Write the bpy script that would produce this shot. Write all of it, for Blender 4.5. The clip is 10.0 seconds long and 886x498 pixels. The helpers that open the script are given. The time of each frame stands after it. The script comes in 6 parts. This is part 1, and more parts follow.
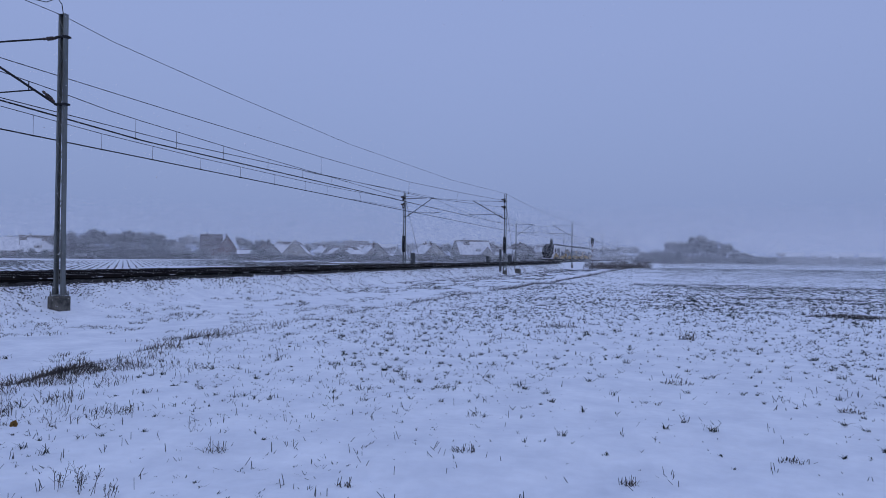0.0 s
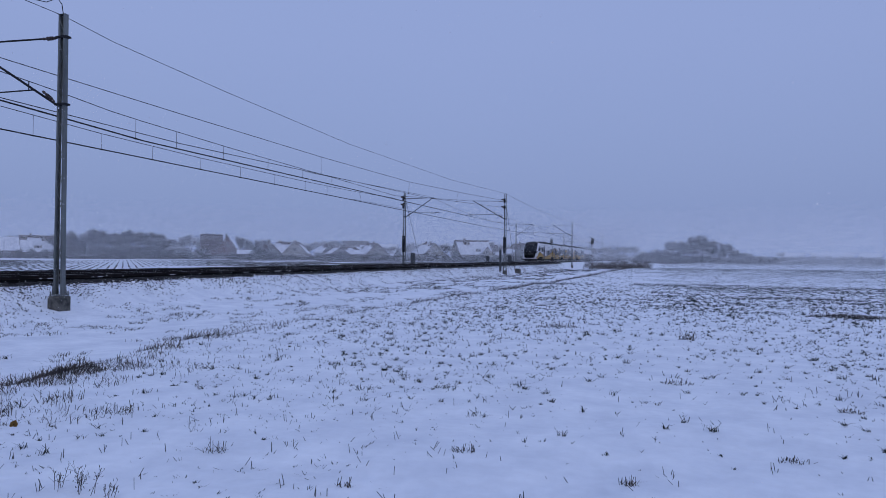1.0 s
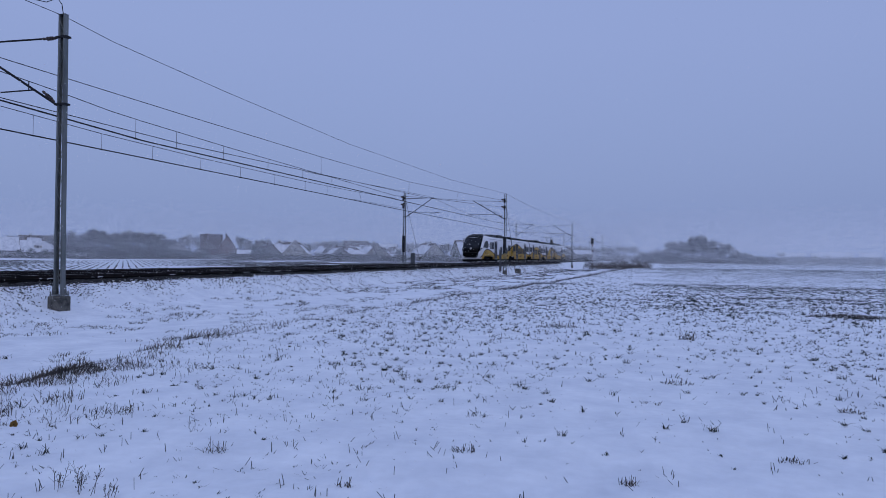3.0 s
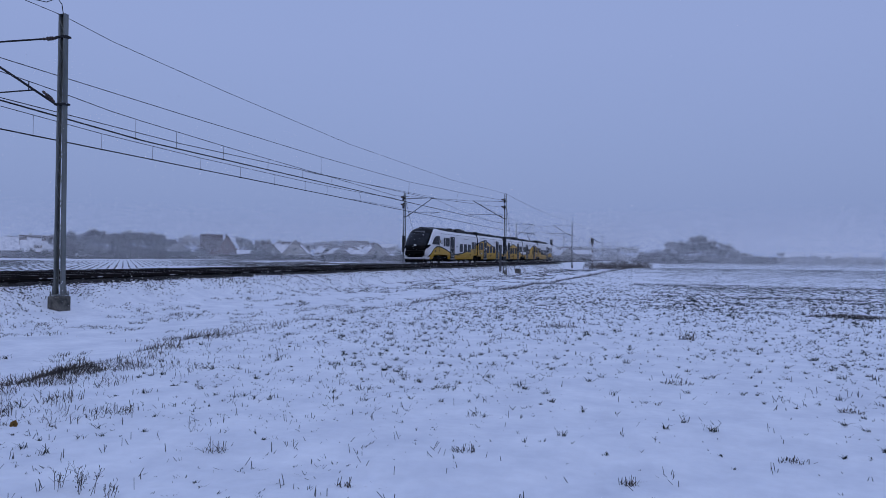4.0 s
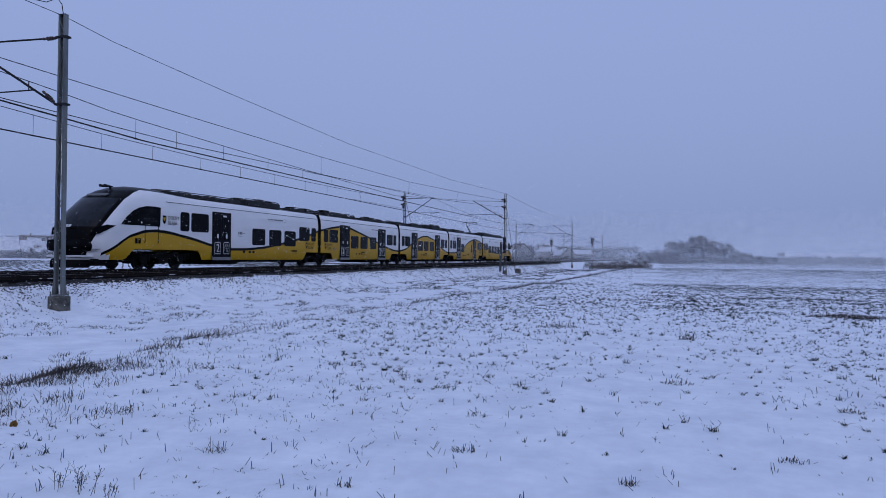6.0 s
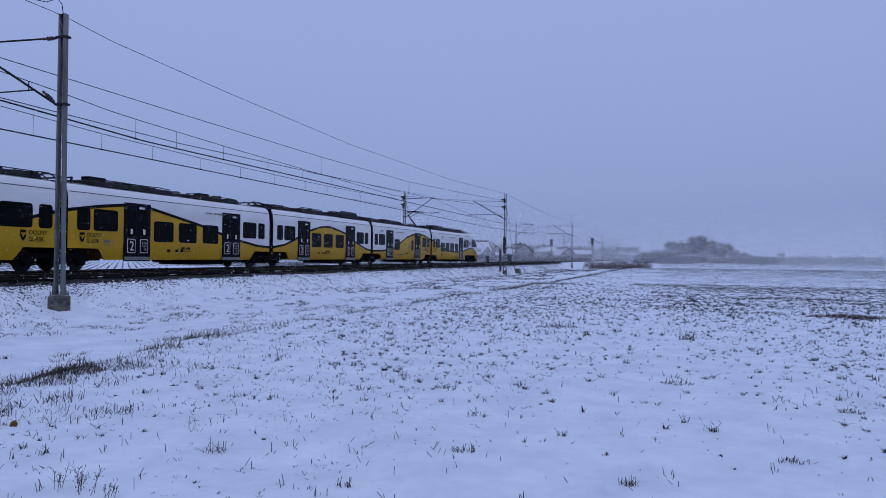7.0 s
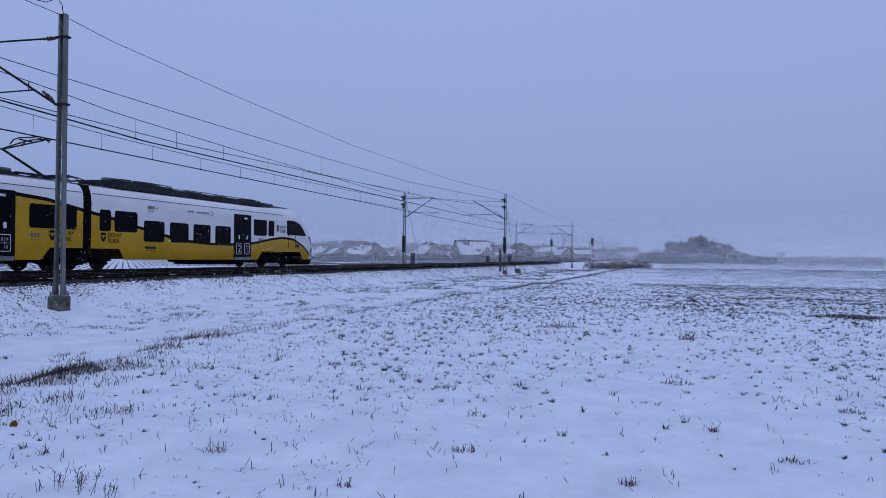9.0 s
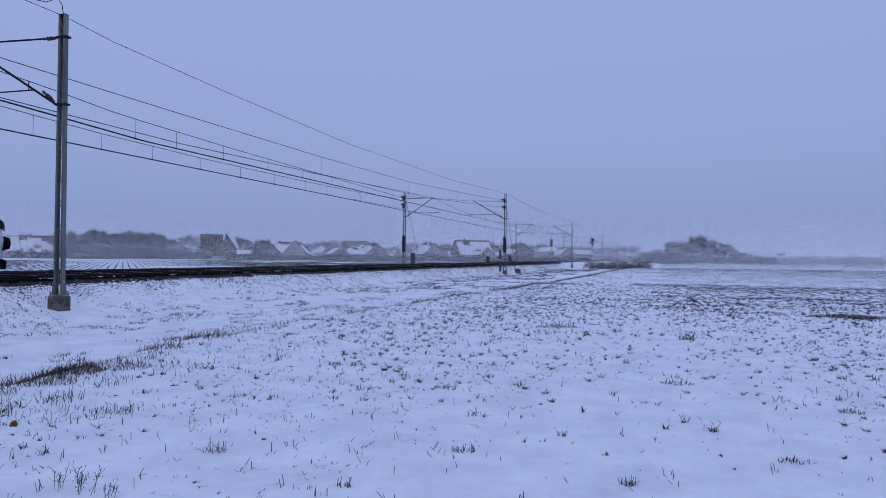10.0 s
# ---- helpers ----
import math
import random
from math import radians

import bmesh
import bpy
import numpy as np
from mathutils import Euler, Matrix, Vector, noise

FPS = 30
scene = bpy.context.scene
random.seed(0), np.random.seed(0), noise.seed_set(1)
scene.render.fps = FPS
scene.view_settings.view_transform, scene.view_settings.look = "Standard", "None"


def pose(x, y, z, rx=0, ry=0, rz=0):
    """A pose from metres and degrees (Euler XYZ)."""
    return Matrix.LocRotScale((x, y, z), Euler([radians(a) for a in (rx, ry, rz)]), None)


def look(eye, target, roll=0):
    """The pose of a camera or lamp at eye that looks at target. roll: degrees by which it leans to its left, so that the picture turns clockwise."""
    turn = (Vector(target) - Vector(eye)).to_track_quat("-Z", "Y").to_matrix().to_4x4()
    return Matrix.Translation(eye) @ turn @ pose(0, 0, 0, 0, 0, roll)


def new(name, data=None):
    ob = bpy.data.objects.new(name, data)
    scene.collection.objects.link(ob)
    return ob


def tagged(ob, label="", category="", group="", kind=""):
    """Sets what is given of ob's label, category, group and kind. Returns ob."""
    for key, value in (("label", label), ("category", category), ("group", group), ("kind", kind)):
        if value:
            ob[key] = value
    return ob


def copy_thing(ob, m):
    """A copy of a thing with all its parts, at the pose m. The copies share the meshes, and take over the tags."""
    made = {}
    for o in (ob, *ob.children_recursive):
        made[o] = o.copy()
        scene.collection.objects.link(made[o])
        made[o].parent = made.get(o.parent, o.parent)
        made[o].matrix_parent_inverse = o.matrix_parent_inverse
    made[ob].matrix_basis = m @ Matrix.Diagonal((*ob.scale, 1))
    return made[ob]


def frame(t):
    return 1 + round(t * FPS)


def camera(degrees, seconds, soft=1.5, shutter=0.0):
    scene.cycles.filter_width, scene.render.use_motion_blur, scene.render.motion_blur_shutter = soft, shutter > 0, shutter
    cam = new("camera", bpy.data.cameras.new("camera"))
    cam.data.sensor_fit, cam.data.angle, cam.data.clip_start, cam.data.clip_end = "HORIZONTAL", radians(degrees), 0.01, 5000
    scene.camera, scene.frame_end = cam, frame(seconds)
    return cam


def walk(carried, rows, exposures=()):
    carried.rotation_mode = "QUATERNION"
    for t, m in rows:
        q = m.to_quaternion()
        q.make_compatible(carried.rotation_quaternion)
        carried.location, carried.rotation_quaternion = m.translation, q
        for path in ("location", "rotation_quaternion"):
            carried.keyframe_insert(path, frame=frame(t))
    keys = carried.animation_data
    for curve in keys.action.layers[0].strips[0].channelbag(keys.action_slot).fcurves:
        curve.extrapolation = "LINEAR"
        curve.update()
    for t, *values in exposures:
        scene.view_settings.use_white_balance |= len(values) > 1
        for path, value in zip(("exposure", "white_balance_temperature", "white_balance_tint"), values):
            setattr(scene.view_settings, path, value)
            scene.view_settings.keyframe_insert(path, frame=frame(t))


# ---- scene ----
# Camera: stands still on the field, level with the railway, looking along it
cam = camera(63.0, 10.0, soft=0.6)
EYE = (0.0, 0.0, 1.6)
VIEW = look(EYE, (-0.28895, 0.95735, 1.6 + 0.010518), 0.6)
walk(cam, [(0.0, VIEW), (10.0, VIEW)], exposures=[(0.0, 0.0), (2.5, 0.0), (5.5, 0.02), (7.5, 0.10), (10.0, 0.12)])

# ---- light: heavy overcast winter dusk with falling snow ----
world = bpy.data.worlds.new("winter_sky")
scene.world = world
world.use_nodes = True
wn, wl = world.node_tree.nodes, world.node_tree.links
wn.clear()
w_out = wn.new("ShaderNodeOutputWorld")
w_add = wn.new("ShaderNodeAddShader")
w_sky = wn.new("ShaderNodeTexSky")
w_sky.sky_type = 'NISHITA'
w_sky.sun_disc = False
w_sky.sun_elevation = radians(38)
w_sky.sun_rotation = radians(150)
w_sky.dust_density = 6.0
w_bg = wn.new("ShaderNodeBackground")
w_bg.inputs["Strength"].default_value = 0.012
wl.new(w_sky.outputs["Color"], w_bg.inputs["Color"])
w_co = wn.new("ShaderNodeTexCoord")
w_sep = wn.new("ShaderNodeSeparateXYZ")
wl.new(w_co.outputs["Generated"], w_sep.inputs[0])
w_ramp = wn.new("ShaderNodeValToRGB")
w_ramp.color_ramp.elements[0].position = 0.0
w_ramp.color_ramp.elements[0].color = (0.200, 0.270, 0.502, 1)
w_ramp.color_ramp.elements[1].position = 1.0
w_ramp.color_ramp.elements[1].color = (0.312, 0.402, 0.712, 1)
mid_stop = w_ramp.color_ramp.elements.new(0.33)
mid_stop.color = (0.262, 0.336, 0.608, 1)
w_noise = wn.new("ShaderNodeTexNoise")
w_noise.inputs["Scale"].default_value = 1.6
w_noise.inputs["Detail"].default_value = 3
wl.new(w_co.outputs["Generated"], w_noise.inputs["Vector"])
w_mul = wn.new("ShaderNodeMath")
w_mul.operation = 'MULTIPLY_ADD'
wl.new(w_noise.outputs["Fac"], w_mul.inputs[0])
w_mul.inputs[1].default_value = 0.10
wl.new(w_sep.outputs["Z"], w_mul.inputs[2])
wl.new(w_mul.outputs[0], w_ramp.inputs["Fac"])
w_cloud = wn.new("ShaderNodeBackground")
w_cloud.inputs["Strength"].default_value = 1.0
wl.new(w_ramp.outputs["Color"], w_cloud.inputs["Color"])
wl.new(w_bg.outputs[0], w_add.inputs[0])
wl.new(w_cloud.outputs[0], w_add.inputs[1])
wl.new(w_add.outputs[0], w_out.inputs["Surface"])

sun_data = bpy.data.lights.new("sun", 'SUN')
sun_data.energy = 0.20
sun_data.angle = radians(60)
sun_data.color = (0.47, 0.61, 1.0)
sun = new("sun", sun_data)
sun.matrix_world = look((0, 0, 60), (-14, 26, 0))


# ---- materials ----
def mat(name, c1, c2=None, scale=3.0, rough=0.85, bump=0.0, bscale=40.0, metal=0.0, rnd=0.0, spec=0.5, stretch=None, fine=0.12):
    """Noise-mottled surface: broad patches from c1 to c2, fine grain over them, relief from a finer noise."""
    m = bpy.data.materials.new(name)
    m.use_nodes = True
    n, l = m.node_tree.nodes, m.node_tree.links
    b = n["Principled BSDF"]
    b.inputs["Roughness"].default_value = rough
    b.inputs["Metallic"].default_value = metal
    b.inputs["Specular IOR Level"].default_value = spec
    co = n.new("ShaderNodeTexCoord")
    vec = co.outputs["Object"]
    if stretch:
        mp = n.new("ShaderNodeMapping")
        mp.inputs["Scale"].default_value = stretch
        l.new(vec, mp.inputs["Vector"])
        vec = mp.outputs["Vector"]
    nz = n.new("ShaderNodeTexNoise")
    nz.inputs["Scale"].default_value = scale
    nz.inputs["Detail"].default_value = 5
    l.new(vec, nz.inputs["Vector"])
    rp = n.new("ShaderNodeValToRGB")
    c2 = c2 or tuple(v * 0.75 for v in c1)
    rp.color_ramp.elements[0].position, rp.color_ramp.elements[0].color = 0.32, (*c2, 1)
    rp.color_ramp.elements[1].position, rp.color_ramp.elements[1].color = 0.68, (*c1, 1)
    l.new(nz.outputs["Fac"], rp.inputs["Fac"])
    fz = n.new("ShaderNodeTexNoise")
    fz.inputs["Scale"].default_value = bscale
    fz.inputs["Detail"].default_value = 4
    l.new(vec, fz.inputs["Vector"])
    hs = n.new("ShaderNodeHueSaturation")
    l.new(rp.outputs["Color"], hs.inputs["Color"])
    gr = n.new("ShaderNodeMapRange")
    gr.inputs["To Min"].default_value, gr.inputs["To Max"].default_value = 1 - fine, 1 + fine
    l.new(fz.outputs["Fac"], gr.inputs["Value"])
    val = gr.outputs["Result"]
    if rnd:
        oi = n.new("ShaderNodeObjectInfo")
        rr = n.new("ShaderNodeMapRange")
        rr.inputs["To Min"].default_value, rr.inputs["To Max"].default_value = 1 - rnd, 1 + rnd
        l.new(oi.outputs["Random"], rr.inputs["Value"])
        mu = n.new("ShaderNodeMath")
        mu.operation = 'MULTIPLY'
        l.new(val, mu.inputs[0]), l.new(rr.outputs["Result"], mu.inputs[1])
        val = mu.outputs[0]
    l.new(val, hs.inputs["Value"])
    l.new(hs.outputs["Color"], b.inputs["Base Color"])
    if bump:
        bp = n.new("ShaderNodeBump")
        bp.inputs["Strength"].default_value = 0.7
        bp.inputs["Distance"].default_value = bump
        l.new(fz.outputs["Fac"], bp.inputs["Height"])
        l.new(bp.outputs["Normal"], b.inputs["Normal"])
    return m


SNOW = mat("snow", (0.845, 0.875, 0.905), (0.705, 0.74, 0.79), 1.6, 0.75, 0.03, 9.0, fine=0.08, spec=0.2)
SNOW_ROOF = mat("roof_snow", (0.80, 0.81, 0.84), (0.50, 0.52, 0.56), 0.7, 0.8, 0.02, 6.0, spec=0.2)
# white of the flakes, shared by the slivers added as distant haze
FLAKE_HAZE = bpy.data.materials.new("flake_and_haze")
FLAKE_HAZE.use_nodes = True
fn, fl = FLAKE_HAZE.node_tree.nodes, FLAKE_HAZE.node_tree.links
fn.remove(fn["Principled BSDF"])
f_dif, f_tra, f_mix = fn.new("ShaderNodeBsdfDiffuse"), fn.new("ShaderNodeBsdfTranslucent"), fn.new("ShaderNodeMixShader")
f_dif.inputs["Color"].default_value = (0.9, 0.9, 0.91, 1)
f_tra.inputs["Color"].default_value = (0.9, 0.9, 0.91, 1)
fl.new(f_dif.outputs[0], f_mix.inputs[1]), fl.new(f_tra.outputs[0], f_mix.inputs[2])
fl.new(f_mix.outputs[0], fn["Material Output"].inputs["Surface"])
BALLAST = mat("ballast", (0.010, 0.0098, 0.0096), (0.0035, 0.0035, 0.0035), 2.2, 0.95, 0.05, 14.0, fine=0.5, spec=0.0)
STONE = mat("stone", (0.035, 0.033, 0.032), (0.012, 0.011, 0.011), 3.0, 0.95, 0.01, 30.0)
SLEEPER = mat("sleeper_concrete", (0.02, 0.019, 0.018), (0.008, 0.0075, 0.0075), 5.0, 0.9, 0.006, 40, rnd=0.25, spec=0.0)
RAIL = mat("rail_steel", (0.028, 0.021, 0.018), (0.012, 0.010, 0.009), 6.0, 0.7, 0.002, 60, metal=0.1, spec=0.15)
RAIL_TOP = mat("rail_head", (0.45, 0.45, 0.46), (0.32, 0.32, 0.33), 6.0, 0.28, metal=1.0)
GALV = mat("galvanised_steel", (0.21, 0.225, 0.215), (0.11, 0.12, 0.115), 3.0, 0.55, 0.002, 60, metal=0.55, stretch=(1, 1, 0.35))
IRON = mat("dark_iron", (0.018, 0.019, 0.022), (0.010, 0.010, 0.012), 8.0, 0.6, spec=0.2)
WIRE = mat("wire_copper", (0.015, 0.015, 0.017), (0.010, 0.010, 0.011), 3.0, 0.6, spec=0.2)
INSUL = mat("insulator_brown", (0.04, 0.022, 0.018), (0.025, 0.016, 0.014), 5.0, 0.3)
CONCRETE = mat("weathered_concrete", (0.15, 0.142, 0.125), (0.035, 0.034, 0.03), 5.0, 0.95, 0.01, 25)
GRASS_DRY = mat("dry_grass", (0.052, 0.048, 0.042), (0.017, 0.017, 0.016), 1.5, 0.95, fine=0.35)
GRASS_GREEN = mat("frosted_grass", (0.036, 0.046, 0.038), (0.012, 0.017, 0.015), 1.2, 0.95, fine=0.35)
WEED = mat("dead_weeds", (0.092, 0.074, 0.062), (0.026, 0.022, 0.02), 3.0, 0.95, fine=0.35)
SOIL = mat("furrow_soil", (0.07, 0.064, 0.057), (0.04, 0.036, 0.032), 0.8, 0.95, 0.02, 8)
BARK = mat("bark", (0.10, 0.085, 0.075), (0.05, 0.044, 0.04), 2.0, 0.95, 0.02, 12)
TWIG = mat("twigs", (0.15, 0.148, 0.152), (0.09, 0.089, 0.092), 0.5, 0.95, fine=0.3)
BUSH = mat("bush_twigs", (0.16, 0.14, 0.13), (0.08, 0.07, 0.065), 0.6, 0.95, fine=0.3)
CONIFER = mat("conifer", (0.05, 0.065, 0.05), (0.028, 0.036, 0.03), 0.8, 0.95, fine=0.3)
# train
T_WHITE = mat("train_white", (0.80, 0.80, 0.805), (0.70, 0.705, 0.71), 0.8, 0.38, 0.0, 25, fine=0.08, spec=0.3, stretch=(1, 0.5, 1.6))
T_YELLOW = mat("train_yellow", (0.58, 0.335, 0.005), (0.47, 0.265, 0.005), 0.8, 0.42, 0.0, 25, fine=0.10, spec=0.22, stretch=(1, 0.5, 1.6))
T_BLACK = mat("train_black", (0.004, 0.0045, 0.005), (0.0025, 0.0025, 0.003), 1.0, 0.34, spec=0.05)
T_GREY = mat("train_roof_grey", (0.16, 0.165, 0.17), (0.09, 0.092, 0.095), 1.5, 0.6, 0.004, 20)
T_EQUIP = mat("roof_equipment", (0.028, 0.030, 0.032), (0.009, 0.010, 0.011), 1.5, 0.65, 0.006, 12, spec=0.2)
T_UNDER = mat("underframe", (0.010, 0.010, 0.010), (0.004, 0.004, 0.004), 2.5, 0.8, 0.006, 20, spec=0.08)
T_GLASS = mat("tinted_glass", (0.0035, 0.004, 0.005), (0.002, 0.002, 0.003), 1.3, 0.10, spec=0.045, fine=0.3)
T_DOOR = mat("door_dark", (0.0045, 0.006, 0.010), (0.003, 0.004, 0.007), 1.0, 0.4, spec=0.05)
T_MARK = mat("marking_white", (0.7, 0.7, 0.7), (0.6, 0.6, 0.6), 2.0, 0.5)
T_STEP = mat("step_grey", (0.22, 0.225, 0.235), (0.15, 0.155, 0.16), 3.0, 0.5)
T_SHIELD = mat("windscreen_glass", (0.016, 0.019, 0.024), (0.007, 0.008, 0.011), 1.6, 0.10, spec=0.16, fine=0.3)
# village
PLASTER_W = mat("plaster_cream", (0.31, 0.295, 0.265), (0.22, 0.21, 0.19), 0.6, 0.9, 0.01, 10, rnd=0.15)
PLASTER_G = mat("plaster_grey", (0.21, 0.205, 0.20), (0.15, 0.146, 0.142), 0.6, 0.9, 0.01, 10, rnd=0.15)
PLASTER_R = mat("red_brick_wall", (0.19, 0.125, 0.115), (0.13, 0.09, 0.085), 0.8, 0.9, 0.01, 10)
ROOF_T = mat("roof_tiles_dark", (0.11, 0.085, 0.08), (0.065, 0.052, 0.05), 1.0, 0.9, 0.02, 5)
ROOF_R = mat("roof_tiles_red", (0.085, 0.058, 0.056), (0.055, 0.04, 0.04), 1.0, 0.9, 0.02, 5)
W_GLASS = mat("window_glass", (0.045, 0.05, 0.06), (0.03, 0.034, 0.04), 1.0, 0.12, spec=0.7)
W_FRAME = mat("window_frame", (0.62, 0.62, 0.62), (0.5, 0.5, 0.5), 2.0, 0.6)
HEDGE = mat("hedge", (0.065, 0.067, 0.06), (0.036, 0.037, 0.034), 0.7, 0.95, fine=0.4)
FENCE = mat("fence_wood", (0.16, 0.12, 0.09), (0.09, 0.07, 0.055), 2.0, 0.9)
LEAF = mat("yellow_leaf", (0.36, 0.22, 0.05), (0.20, 0.11, 0.03), 20.0, 0.8)
CABINET = mat("cabinet_grey", (0.07, 0.075, 0.08), (0.045, 0.048, 0.05), 2.0, 0.6)
SIGN_W = mat("signal_white", (0.72, 0.72, 0.72), (0.6, 0.6, 0.6), 2.0, 0.6)
SIGN_R = mat("signal_red", (0.17, 0.055, 0.05), (0.11, 0.045, 0.04), 2.0, 0.6)


# ---- mesh helpers ----
def raw(name, verts, faces, mats, idx=None, smooth=False):
    me = bpy.data.meshes.new(name)
    me.from_pydata(verts, [], faces)
    for m in (mats if isinstance(mats, (list, tuple)) else [mats]):
        me.materials.append(m)
    if idx is not None:
        me.polygons.foreach_set("material_index", np.asarray(idx, dtype=np.int32))
    if smooth:
        me.polygons.foreach_set("use_smooth", np.ones(len(me.polygons), dtype=bool))
    me.update()
    return me


def tris(name, v, material, k=3):
    """One mesh from an (n*k, 3) array of loose k-cornered faces."""
    me = bpy.data.meshes.new(name)
    n = len(v) // k
    me.vertices.add(len(v))
    me.vertices.foreach_set("co", np.asarray(v, dtype=np.float32).ravel())
    me.loops.add(n * k)
    me.loops.foreach_set("vertex_index", np.arange(n * k, dtype=np.int32))
    me.polygons.add(n)
    me.polygons.foreach_set("loop_start", np.arange(0, n * k, k, dtype=np.int32))
    me.materials.append(material)
    me.update(calc_edges=True)
    return me


def part(name, data, material=None, parent=None, label=""):
    """Links a bmesh or mesh as one object under a thing or part."""
    if isinstance(data, bmesh.types.BMesh):
        me = bpy.data.meshes.new(name)
        data.to_mesh(me)
        data.free()
        data = me
    if material and not data.materials:
        data.materials.append(material)
    ob = new(name, data)
    if parent:
        ob.parent = parent
    if label:
        ob["label"] = label
    return ob


def box_into(bm, x0, x1, y0, y1, z0, z1, bev=0.0, m=None):
    r = bmesh.ops.create_cube(bm, size=1.0)
    vs = r["verts"]
    for v in vs:
        v.co = Vector(((x0 + x1) / 2 + v.co.x * (x1 - x0), (y0 + y1) / 2 + v.co.y * (y1 - y0), (z0 + z1) / 2 + v.co.z * (z1 - z0)))
    if m is not None:
        bmesh.ops.transform(bm, matrix=m, verts=vs)
    if bev:
        es = list({e for v in vs for e in v.link_edges})
        bmesh.ops.bevel(bm, geom=es, offset=bev, segments=2, affect='EDGES', profile=0.6)
    return bm


def box(x0, x1, y0, y1, z0, z1, bev=0.0):
    return box_into(bmesh.new(), x0, x1, y0, y1, z0, z1, bev)


def tube_into(bm, a, b, r1, r2=None, seg=8):
    a, b = Vector(a), Vector(b)
    d = b - a
    r = bmesh.ops.create_cone(bm, cap_ends=True, segments=seg, radius1=r1, radius2=r1 if r2 is None else r2, depth=d.length)
    m = Matrix.Translation((a + b) / 2) @ d.to_track_quat('Z', 'Y').to_matrix().to_4x4()
    bmesh.ops.transform(bm, matrix=m, verts=r["verts"])
    return bm


def tube(a, b, r1, r2=None, seg=8):
    return tube_into(bmesh.new(), a, b, r1, r2, seg)


def path_tube(name, pts, r, material, seg=5):
    """A tube that follows points: wire, handle, bent pipe."""
    pts = [Vector(p) for p in pts]
    verts, faces = [], []
    for i, p in enumerate(pts):
        d = (pts[min(i + 1, len(pts) - 1)] - pts[max(i - 1, 0)]).normalized()
        side = d.cross(Vector((0, 0, 1)))
        side = side.normalized() if side.length > 1e-4 else Vector((1, 0, 0))
        up = side.cross(d)
        for k in range(seg):
            a = 2 * math.pi * k / seg
            verts.append(p + r * (math.cos(a) * side + math.sin(a) * up))
    for i in range(len(pts) - 1):
        for k in range(seg):
            faces.append((i * seg + k, i * seg + (k + 1) % seg, (i + 1) * seg + (k + 1) % seg, (i + 1) * seg + k))
    return raw(name, verts, faces, material)


def lathe(name, a, b, rings, material, seg=10):
    """A turned body from a to b; rings: (share of the way, radius)."""
    a, b = Vector(a), Vector(b)
    d = (b - a).normalized()
    s = d.orthogonal().normalized()
    q = d.cross(s)
    verts, faces = [], []
    for t, r in rings:
        for k in range(seg):
            an = 2 * math.pi * k / seg
            verts.append(a.lerp(b, t) + r * (math.cos(an) * s + math.sin(an) * q))
    for i in range(len(rings) - 1):
        for k in range(seg):
            faces.append((i * seg + k, i * seg + (k + 1) % seg, (i + 1) * seg + (k + 1) % seg, (i + 1) * seg + k))
    faces.append(list(range(seg))[::-1])
    faces.append([len(verts) - seg + k for k in range(seg)])
    return raw(name, verts, faces, material)


def ribs(n, r_in, r_out):
    out = [(0.0, r_in)]
    for k in range(n):
        out += [((k + 0.15) / n, r_in), ((k + 0.35) / n, r_out), ((k + 0.6) / n, r_out * 0.9), ((k + 0.8) / n, r_in)]
    return out + [(1.0, r_in)]


def thing(name, label, category, group="", kind="", at=None):
    e = tagged(new(name), label, category, group, kind)
    if at is not None:
        e.matrix_world = at
    return e


rng = np.random.default_rng(7)


def hash2(i, j, seed):
    h = np.sin(i * 127.1 + j * 311.7 + seed * 74.7) * 43758.5453
    return h - np.floor(h)


def vnoise(x, y, seed=0):
    """Smooth value noise on arrays, 0 to 1."""
    i, j = np.floor(x), np.floor(y)
    u, v = x - i, y - j
    u, v = u * u * (3 - 2 * u), v * v * (3 - 2 * v)
    return (hash2(i, j, seed) * (1 - u) + hash2(i + 1, j, seed) * u) * (1 - v) + (hash2(i, j + 1, seed) * (1 - u) + hash2(i + 1, j + 1, seed) * u) * v


# ---- ground ----
NEAR_TRACK, FAR_TRACK, RAIL_Z = -20.2, -24.1, 0.85


def berm(y):
    """The field's edge above the lane beside the railway."""
    return np.interp(y, [0, 5, 6.6, 10, 12, 23, 31, 63, 110, 170, 400], [-6.8, -7.0, -7.2, -8.0, -8.3, -8.0, -7.5, -6.2, -5.4, -5.0, -4.5])


